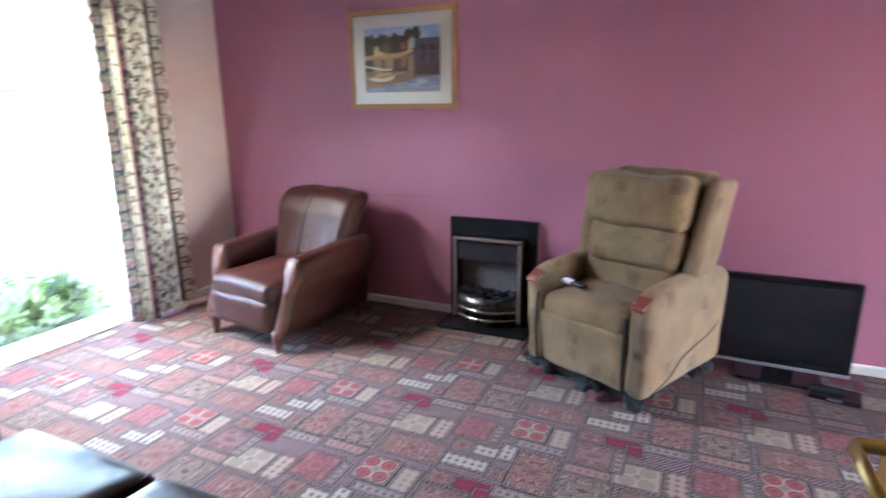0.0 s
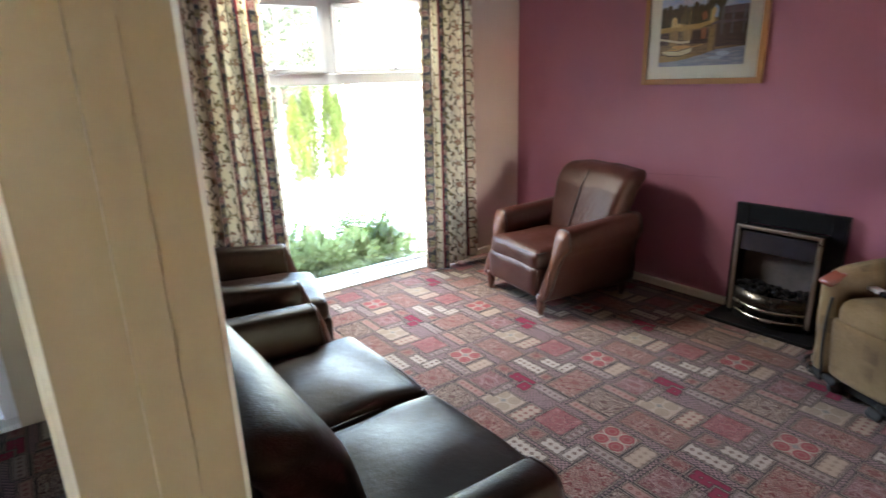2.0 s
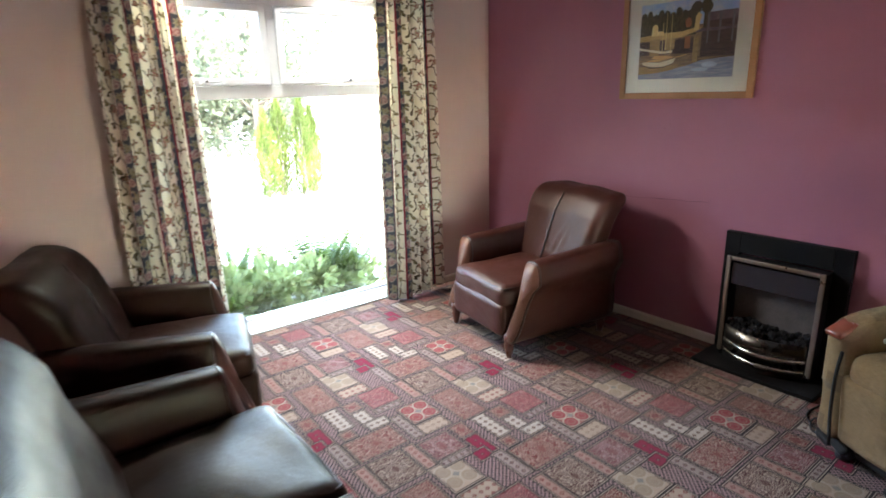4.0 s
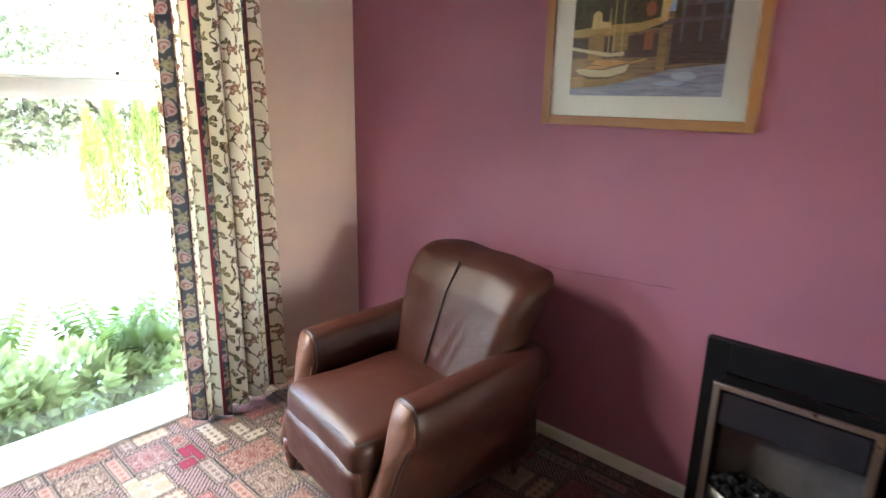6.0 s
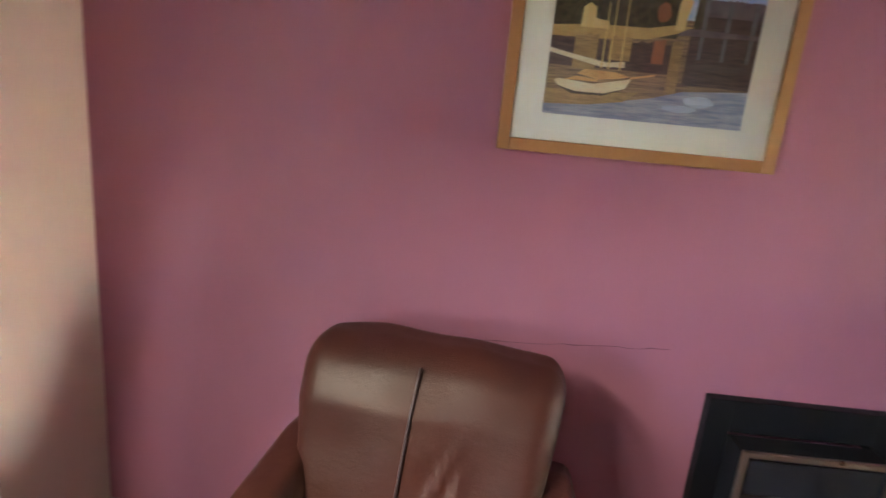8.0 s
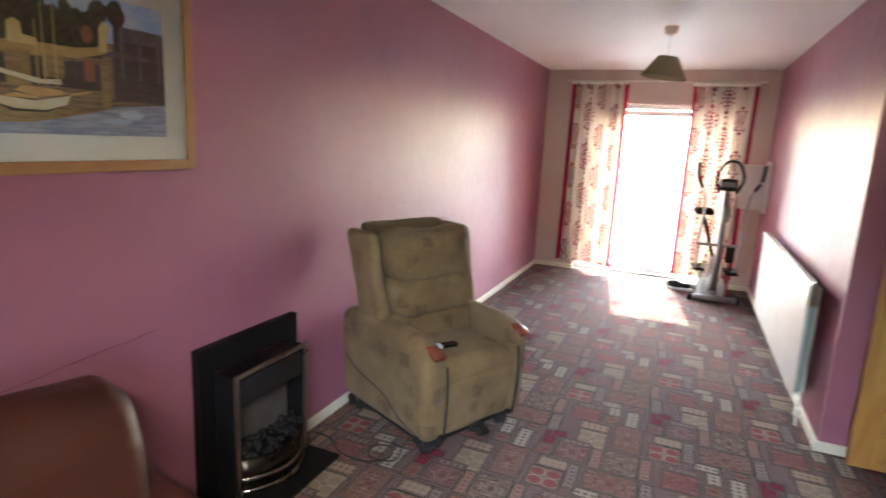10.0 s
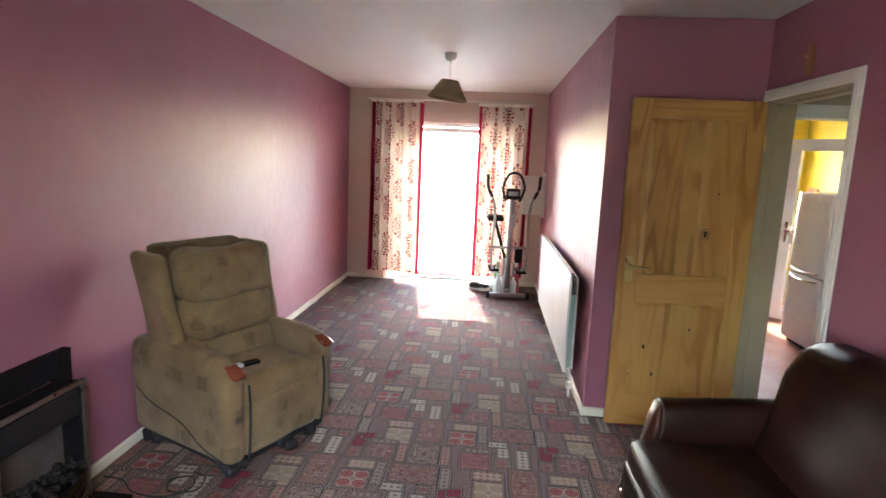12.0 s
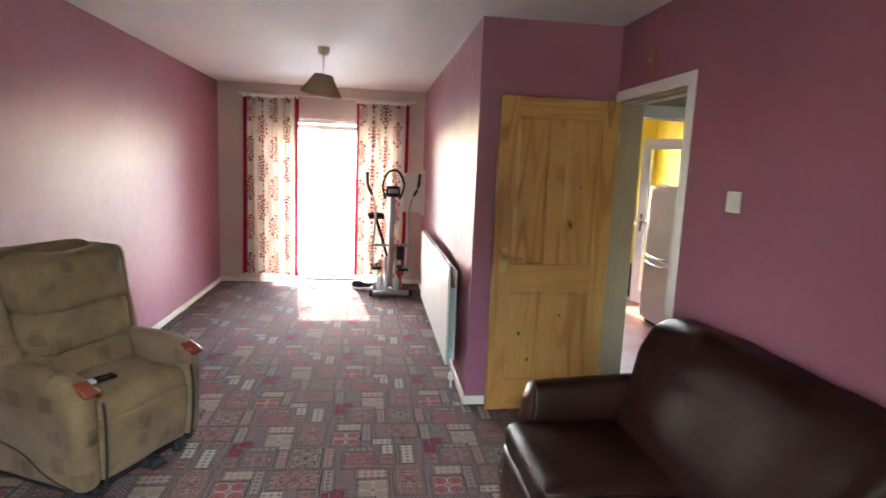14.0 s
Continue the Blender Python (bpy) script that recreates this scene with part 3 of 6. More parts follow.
def soft(bm, centre, size, r, puff=0.0, lumps=0.0, cuts=14, warp=None, seed=0):
    """An upholstered block: rounded edges, a puffed face and uneven stuffing."""
    tmp = bmesh.new()
    bmesh.ops.create_cube(tmp, size=2.0)
    bmesh.ops.subdivide_edges(tmp, edges=tmp.edges, cuts=cuts, use_grid_fill=True)
    h, c = Vector(size) / 2, Vector(centre)
    for v in tmp.verts:
        u = v.co.copy()
        # bunch the grid towards the edges so that the rounding stays fine
        u = Vector([math.copysign(abs(a) ** 0.8, a) for a in u])
        p = Vector([a * b for a, b in zip(u, h)])
        q = Vector([max(-b + r, min(b - r, a)) for a, b in zip(p, h)])
        d = p - q
        if d.length > 1e-6:
            p = q + d.normalized() * min(r, max(abs(x) for x in d) if sum(abs(x) > 1e-6 for x in d) == 1 else r)
        k = (1 - min(1, abs(u.x)) ** 2) * (1 - min(1, abs(u.y)) ** 2)
        p.z += puff * k * (1 if u.z > 0 else -0.3)
        if lumps:
            p += lumps * Vector((noise.noise(p * 5 + Vector((seed, 0, 0))), noise.noise(p * 5 + Vector((0, seed, 9))), noise.noise(p * 6 + Vector((3, seed, 0)))))
        v.co = (warp(p) if warp else p) + c
    me = bpy.data.meshes.new("tmp")
    tmp.to_mesh(me)
    tmp.free()
    bm.from_mesh(me)
    bpy.data.meshes.remove(me)
    return bm


# ---- the plan: a long room, wide at the garden end and narrow at the patio end ----
W1, W2, YR, L, H = 3.432, 2.54, 3.867, 7.67, 2.475
T = 0.15
DY0, DY1, DZ = 3.028, 3.83, 2.02
WX0, WX1, WZ1 = 0.74, 2.50, 2.10
PX0, PX1, PZ1 = 0.50, 2.16, 2.085

setting("floor", boxes(((-0.02, -0.001, -0.12), (W1, L + 0.02, 0.0)), ((W1, 0.64, -0.12), (5.2, 4.30, 0.0))), M_CARPET,
        "red, pink and cream patchwork-patterned carpet", "floor")
setting("kitchen_floor", boxes(((2.72, 4.301, -0.12), (5.6, 7.5, -0.003))), M_REDVINYL, "red-brown vinyl kitchen floor", "floor")
setting("ceiling", boxes(((-0.3, -0.32, H), (5.9, 8.0, H + 0.25))), M_CEIL, "matt white painted plaster ceiling", "ceiling")
setting("wall_west", boxes(((-0.28, -0.32, -0.1), (0, 7.98, H - 0.002))), M_PINK, "satin dusky pink painted wall", "wall")
setting("wall_south", boxes(((0, -0.30, -0.1), (WX0, 0, H - 0.002)), ((WX1, -0.30, -0.1), (W1 + T, 0, H - 0.002)), ((WX0, -0.30, WZ1), (WX1, 0, H - 0.002))), M_BEIGE,
        "beige painted wall around the garden window", "wall")
setting("wall_east", boxes(((W1, 0, -0.1), (W1 + 0.075, DY0, H - 0.002)), ((W1, DY1, -0.1), (W1 + 0.075, YR, H - 0.002)), ((W1, DY0, DZ), (W1 + 0.075, DY1, H - 0.002))), M_PINK,
        "dusky mauve-pink painted wall with a doorway", "wall")
setting("wall_hall_west", boxes(((W1 + 0.077, 0, -0.1), (W1 + T, DY0, H - 0.002)), ((W1 + 0.077, DY1, -0.1), (W1 + T, 4.24, H - 0.002)), ((W1 + 0.077, DY0, DZ), (W1 + T, DY1, H - 0.002))), M_CREAMWALL,
        "cream painted hall wall", "wall")
setting("wall_return", boxes(((W2, YR, -0.1), (W1 + 0.075, YR + T, H - 0.002))), M_PINK, "mauve-pink painted return wall behind the open door", "wall")
setting("wall_inner", boxes(((W2, YR + T, -0.1), (W2 + T, L, H - 0.002))), M_PINK, "satin dusky pink painted wall above the radiator", "wall")
setting("wall_north", boxes(((0, L, -0.1), (PX0, 7.95, H - 0.002)), ((PX1, L, -0.1), (W2 + T, 7.95, H - 0.002)), ((PX0, L, PZ1), (PX1, 7.95, H - 0.002))), M_BEIGE,
        "beige painted wall around the patio door", "wall")
# hall and kitchen behind the doorway
FX0, FX1 = 3.80, 4.62
setting("wall_hall_south", boxes(((W1 + T, 0.40, -0.1), (FX0, 0.64, H - 0.002)), ((FX1, 0.40, -0.1), (5.2, 0.64, H - 0.002)), ((FX0, 0.40, 2.06), (FX1, 0.64, H - 0.002))), M_CREAMWALL,
        "cream painted hall wall with the front door", "wall")
setting("wall_hall_east", boxes(((5.2, 0.40, -0.1), (5.35, 4.24, H - 0.002))), M_CREAMWALL, "cream painted hall wall", "wall")
KX0, KX1 = 3.66, 4.46
setting("wall_kitchen_south", boxes(((2.70, 4.24, -0.1), (KX0, 4.36, H - 0.002)), ((KX1, 4.24, -0.1), (5.6, 4.36, H - 0.002)), ((KX0, 4.24, 1.99), (KX1, 4.36, H - 0.002))), M_CREAMWALL,
        "cream painted wall with the kitchen doorway", "wall")
setting("wall_kitchen_east", boxes(((5.6, 4.24, -0.1), (5.8, 7.5, H - 0.002))), M_YELLOW, "yellow painted kitchen wall", "wall")
setting("wall_kitchen_north", boxes(((2.70, 7.5, -0.1), (4.62, 7.7, H - 0.002)), ((5.22, 7.5, -0.1), (5.8, 7.7, H - 0.002)), ((4.62, 7.5, -0.1), (5.22, 7.7, 0.95)), ((4.62, 7.5, 2.1), (5.22, 7.7, H - 0.002))), M_YELLOW,
        "yellow painted kitchen wall with a window opening", "wall")


# an old crack in the plaster of the west wall, lightly filled
crack = [(0.0005, 0.95 + 0.91 * k / 26, 0.785 + 0.055 * k / 26 + 0.006 * noise.noise(Vector((k * 0.7, 0.3, 0)))) for k in range(27)]
wall_west = bpy.data.objects["wall_west"]
part("crack", tube(bmesh.new(), crack, [0.0008 + 0.0009 * (k % 7 == 3) for k in range(27)], 5), M_CRACK, wall_west, "thin dark crack in the paint")
for k, (y, z) in enumerate(((1.855, 0.845), (1.50, 1.27), (1.535, 1.245), (1.57, 1.262), (1.525, 1.21))):
    flake = lathe(bmesh.new(), [(0.012, 0.0), (0.011, 0.0012), (0.004, 0.0016)], 9, pose(0.0002, y, z, 0, 90, 0))
    for q in flake.verts:
        q.co.y, q.co.z = y + (q.co.y - y) * (0.7 + 0.5 * noise.noise(q.co * 60)), z + (q.co.z - z) * (1 + 0.5 * noise.noise(q.co * 47))
    part("filler_patch", flake, M_PINK, wall_west)


def skirting(name, x0, y0, x1, y1, side):
    """A low board along a wall with an eased top edge; side is the way that its face looks."""
    bm = bmesh.new()
    d = Vector((x1 - x0, y1 - y0, 0))
    n = Vector(side)
    prof = [(0.0, 0.0), (0.014, 0.0), (0.014, 0.044), (0.009, 0.052), (0.0, 0.055)]
    ends = []
    for o in (Vector((x0, y0, 0)), Vector((x0, y0, 0)) + d):
        ends.append([o + n * a + Vector((0, 0, b + 0.001)) for a, b in prof])
    loft(bm, ends)
    return setting(name, bm, M_SKIRT, "cream gloss-painted skirting board, slightly scuffed", "skirting board")


skirting("baseboard", 0.001, 0.0, 0.001, 1.99, (1, 0, 0))
skirting("baseboard", 0.001, 2.59, 0.001, L, (1, 0, 0))
skirting("baseboard", 0.0, 0.001, WX0, 0.001, (0, 1, 0))
skirting("baseboard", WX1, 0.001, W1, 0.001, (0, 1, 0))
skirting("baseboard", W1 - 0.001, 0, W1 - 0.001, DY0 - 0.07, (-1, 0, 0))
skirting("baseboard", W2 - 0.014, YR - 0.001, W1, YR - 0.001, (0, -1, 0))
skirting("baseboard", W2 - 0.001, YR, W2 - 0.001, L, (-1, 0, 0))
skirting("baseboard", 0, L - 0.001, PX0, L - 0.001, (0, -1, 0))
skirting("baseboard", PX1, L - 0.001, W2, L - 0.001, (0, -1, 0))

# doorway lining, stops and architraves
lining = thing("door_lining", pose(0, 0, 0), "cream-white gloss-painted door lining with stops", "door frame")
lining["kind"] = "structure"
XA, XB, SA, SB = W1 - 0.003, W1 + T + 0.003, W1 + 0.045, W1 + 0.085
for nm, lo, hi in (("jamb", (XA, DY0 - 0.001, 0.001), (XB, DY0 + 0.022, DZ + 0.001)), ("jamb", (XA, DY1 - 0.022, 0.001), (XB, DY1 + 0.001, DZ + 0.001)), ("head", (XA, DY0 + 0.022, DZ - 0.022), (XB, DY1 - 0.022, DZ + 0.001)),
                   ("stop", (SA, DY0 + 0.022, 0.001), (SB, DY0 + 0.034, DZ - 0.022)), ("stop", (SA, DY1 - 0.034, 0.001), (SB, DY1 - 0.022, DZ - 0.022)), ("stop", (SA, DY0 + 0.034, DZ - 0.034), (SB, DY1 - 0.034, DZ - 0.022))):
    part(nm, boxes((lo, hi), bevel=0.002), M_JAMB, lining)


def architrave(name, x, s, y0, y1, z):
    """Moulded boards round an opening in a wall across x; s is the way that they face."""
    w = 0.062
    bm = bmesh.new()
    for t0, t1, d in ((0.0, w, 0.009), (0.004, w * 0.62, 0.013)):
        def bar(a, b, c, e):
            lo, hi = (min(x, x + s * d), a, c), (max(x, x + s * d), b, e)
            box(bm, lo, hi, 0.003)
        bar(y0 - t1, y0 - t0 + 0.0, 0.001, z + t1)
        bar(y1 + t0, min(y1 + t1, 3.862) if s < 0 else y1 + t1, 0.001, z + t1)
        bar(y0 - t0 + 0.001, y1 + t0 - 0.001, z + t0, z + t1)
    return setting(name, bm, M_WHITE, "cream-white moulded architrave around the doorway", "door trim")


architrave("trim", W1 - 0.001, -1, DY0 + 0.006, DY1 - 0.006, DZ - 0.008)
architrave("trim", W1 + T + 0.001, 1, DY0 + 0.006, DY1 - 0.006, DZ - 0.008)
kf = boxes(((KX0 - 0.06, 4.215, 0.001), (KX0 + 0.02, 4.375, 2.05)), ((KX1 - 0.02, 4.215, 0.001), (KX1 + 0.06, 4.375, 2.05)), ((KX0 + 0.02, 4.215, 1.965), (KX1 - 0.02, 4.375, 2.05)), bevel=0.003)
setting("kitchen_door_frame", kf, M_WHITE, "white gloss-painted kitchen door frame", "door frame")


# ---- windows ----
def bar_x(bm, x0, x1, z0, z1, y0, y1):
    box(bm, (x0, y0, z0), (x1, y1, z1), 0.008, 2)


window = thing("window_1", pose(0, 0, 0), "white plastic full-height garden window with two top casements", "window")
window["kind"] = "structure"
Y0, Y1 = -0.285, -0.225
bm = bmesh.new()
bar_x(bm, WX0 + 0.002, WX0 + 0.06, 0.0, WZ1 - 0.002, Y0, Y1)
bar_x(bm, WX1 - 0.06, WX1 - 0.002, 0.0, WZ1 - 0.002, Y0, Y1)
bar_x(bm, WX0 + 0.055, WX1 - 0.055, WZ1 - 0.062, WZ1 - 0.002, Y0, Y1)
bar_x(bm, WX0 + 0.055, WX1 - 0.055, -0.03, 0.028, Y0, Y1)
part("window_frame", bm, M_UPVC, window)
bm = bmesh.new()
bar_x(bm, WX0 + 0.055, WX1 - 0.055, 1.478, 1.558, Y0, Y1 + 0.004)
part("transom", bm, M_UPVC, window)
bm = bmesh.new()
bar_x(bm, 1.625, 1.683, 1.555, WZ1 - 0.058, Y0, Y1 + 0.002)
part("mullion", bm, M_UPVC, window)
for a, b in ((WX0 + 0.06, 1.623), (1.685, WX1 - 0.06)):
    bm = bmesh.new()
    bar_x(bm, a + 0.002, a + 0.045, 1.560, WZ1 - 0.064, Y0 + 0.005, Y1 + 0.018)
    bar_x(bm, b - 0.045, b - 0.002, 1.560, WZ1 - 0.064, Y0 + 0.005, Y1 + 0.018)
    bar_x(bm, a + 0.04, b - 0.04, 1.560, 1.603, Y0 + 0.005, Y1 + 0.018)
    bar_x(bm, a + 0.04, b - 0.04, WZ1 - 0.107, WZ1 - 0.064, Y0 + 0.005, Y1 + 0.018)
    sash = part("casement", bm, M_UPVC, window)
    g = part("pane", boxes(((a + 0.04, -0.258, 1.595), (b - 0.04, -0.252, WZ1 - 0.10))), M_GLASS, sash)
    g.visible_shadow = False
    hx = 1.14 if a < 1.2 else 2.10
    bm = bmesh.new()
    box(bm, (hx - 0.03, Y1 + 0.018, 1.570), (hx + 0.03, Y1 + 0.03, 1.594), 0.004)
    tube(bm, [(hx, Y1 + 0.028, 1.582), (hx, Y1 + 0.052, 1.582), (hx - 0.02, Y1 + 0.056, 1.584), (hx - 0.10, Y1 + 0.05, 1.588)], [0.012, 0.012, 0.012, 0.008], 10)
    part("handle", bm, M_UPVC, sash, "white casement handle", True)
    part("handle_button", lathe(bmesh.new(), [(0.008, 0), (0.008, 0.006), (0.004, 0.008)], 12, pose(hx, Y1 + 0.066, 1.585, 90, 0, 0)), M_RUBBER, sash)
g = part("pane", boxes(((WX0 + 0.05, -0.258, 0.02), (WX1 - 0.05, -0.252, 1.49))), M_GLASS, window)
g.visible_shadow = False
part("window_sill", boxes(((WX0 + 0.001, -0.224, -0.06), (WX1 - 0.001, -0.002, 0.014)), bevel=0.004), M_UPVC, window, "white low inner sill at carpet level")

patio = thing("window_2", pose(0, 0, 0), "white-framed glazed patio door, brightly sunlit", "patio door")
patio["kind"] = "structure"
bm = bmesh.new()
for a, b, c, d in ((PX0 + 0.002, PX0 + 0.055, 0.0, PZ1 - 0.002), (PX1 - 0.055, PX1 - 0.002, 0.0, PZ1 - 0.002), (PX0 + 0.05, PX1 - 0.05, PZ1 - 0.055, PZ1 - 0.002), (PX0 + 0.05, PX1 - 0.05, -0.02, 0.035)):
    bar_x(bm, a, b, c, d, 7.78, 7.86)
part("door_frame", bm, M_UPVC, patio)
bm = bmesh.new()
for a, b, c, d in ((0.56, 0.63, 0.04, 2.02), (1.73, 1.80, 0.04, 2.02), (0.625, 1.735, 1.955, 2.02), (0.625, 1.735, 0.04, 0.105)):
    bar_x(bm, a, b, c, d, 7.80, 7.84)
leaf = part("sliding_leaf", bm, M_UPVC, patio)
for ob_parent, a, b in ((leaf, 0.62, 1.74), (patio, 1.80, PX1 - 0.05)):
    g = part("pane", boxes(((a, 7.817, 0.09), (b, 7.823, 1.97))), M_GLASS, ob_parent)
    g.visible_shadow = False
part("threshold", boxes(((PX0 + 0.001, 7.66, -0.03), (PX1 - 0.001, 7.78, 0.008)), bevel=0.003), M_UPVC, patio)

# front door of the hall, leaf nearly shut to keep the hall dim
fd = thing("door_2", pose(0, 0, 0), "white plastic front door, leaf nearly shut, with an added narrow pane", "front door")
fd["kind"] = "structure"
part("door_frame", boxes(((FX0 + 0.002, 0.46, 0.0), (FX0 + 0.062, 0.56, 2.055)), ((FX1 - 0.062, 0.46, 0.0), (FX1 - 0.002, 0.56, 2.055)), ((FX0 + 0.062, 0.46, 1.995), (FX1 - 0.062, 0.56, 2.055)), bevel=0.006), M_UPVC, fd)
part("threshold", boxes(((FX0 + 0.002, 0.42, -0.05), (FX1 - 0.002, 0.636, 0.022)), bevel=0.004), M_UPVC, fd)
dl = part("door_leaf", boxes(((0, -0.03, 0.03), (0.30, 0.03, 1.98)), ((0.42, -0.03, 0.03), (0.70, 0.03, 1.98)), ((0.30, -0.03, 0.03), (0.42, 0.03, 0.12)), ((0.30, -0.03, 1.86), (0.42, 0.03, 1.98)), bevel=0.004), M_UPVC, fd)
dl.matrix_local = pose(FX1 - 0.055, 0.50, 0, 0, 0, 180 - 3)
# narrow pane made up to give a bright strip in the leaf
part("pane", boxes(((0.295, -0.006, 0.115), (0.425, 0.006, 1.865))), M_GLASS, dl).visible_shadow = False
part("handle", boxes(((0.56, -0.075, 0.98), (0.68, -0.055, 1.005)), ((0.64, -0.06, 0.9), (0.675, -0.03, 1.1)), bevel=0.004), M_CHROME, dl)

# ---- pine panelled door, open against the return wall ----
door = thing("door_1", pose(3.414, 3.797, 0.008, 0, 0, 180 + 2.2), "varnished knotty pine four-panel door, standing open", "door")
door["kind"] = "structure"
DW, DH, DT = 0.762, 1.996, 0.018
for nm, x0, x1, z0, z1 in (("stile", 0, 0.112, 0, DH), ("stile", DW - 0.112, DW, 0, DH), ("rail", 0.112, DW - 0.112, 0, 0.205), ("rail", 0.112, DW - 0.112, 0.79, 0.965), ("rail", 0.112, DW - 0.112, DH - 0.115, DH),
                           ("muntin", DW / 2 - 0.052, DW / 2 + 0.052, 0.205, 0.79), ("muntin", DW / 2 - 0.052, DW / 2 + 0.052, 0.965, DH - 0.115)):
    part(nm, boxes(((x0 + 0.0006, -DT, z0 + 0.0006), (x1 - 0.0006, DT, z1 - 0.0006)), bevel=0.0025), M_PINERAIL if nm == "rail" else M_PINE, door)
for x0, x1 in ((0.112, DW / 2 - 0.052), (DW / 2 + 0.052, DW - 0.112)):
    for z0, z1 in ((0.205, 0.79), (0.965, DH - 0.115)):
        bm = boxes(((x0, -0.003, z0), (x1, 0.003, z1)))
        a, b, c, d = x0 + 0.026, x1 - 0.026, z0 + 0.026, z1 - 0.026
        for s in (-1, 1):
            lo = [(x0 + 0.001, s * 0.0032, z0 + 0.001), (x1 - 0.001, s * 0.0032, z0 + 0.001), (x1 - 0.001, s * 0.0032, z1 - 0.001), (x0 + 0.001, s * 0.0032, z1 - 0.001)]
            hi = [(a, s * 0.011, c), (b, s * 0.011, c), (b, s * 0.011, d), (a, s * 0.011, d)]
            loft(bm, [lo, hi])
        part("panel", bm, M_PINE, door)
for x, z, r in ((0.27, 1.22, 0.017), (0.565, 0.51, 0.012), (0.50, 0.335, 0.011), (0.30, 0.63, 0.008), (0.215, 1.46, 0.006), (0.64, 0.33, 0.006)):
    k = bmesh.new()
    lathe(k, [(r * 0.5, 0), (r, 0.0005), (r * 0.95, 0.0012), (r * 0.4, 0.0015)], 12, pose(x, 0.0112, z, -90, 0, 0) @ Matrix.Diagonal((0.75, 1.25, 1, 1)))
    part("knot", k, M_KNOT, door)
    if r > 0.015:
        ring = [(x + 0.022 * math.cos(q * math.tau / 20), 0.0118, z + 0.034 * math.sin(q * math.tau / 20)) for q in range(20)]
        part("knot_ring", tube(bmesh.new(), ring, 0.0022, 5, True), M_KNOT, door)
for s in (-1, 1):
    hb = part("handle_plate", boxes(((DW - 0.085, min(s * DT, s * (DT + 0.004)), 0.915), (DW - 0.04, max(s * DT, s * (DT + 0.004)), 1.07)), bevel=0.0015), M_BRASS, door, "worn brass lever handle plate")
    part("lever", tube(bmesh.new(), [(DW - 0.062, s * DT, 1.015), (DW - 0.062, s * (DT + 0.045), 1.015), (DW - 0.075, s * (DT + 0.052), 1.013), (DW - 0.17, s * (DT + 0.048), 1.008)], [0.011, 0.009, 0.009, 0.007], 10), M_BRASS, hb, smooth=True)
for z in (0.18, 1.72):
    part("hinge", tube(bmesh.new(), [(-0.006, 0.016, z), (-0.006, 0.016, z + 0.09)], 0.006, 8), M_BRASS, door)

# ---- upholstery ----


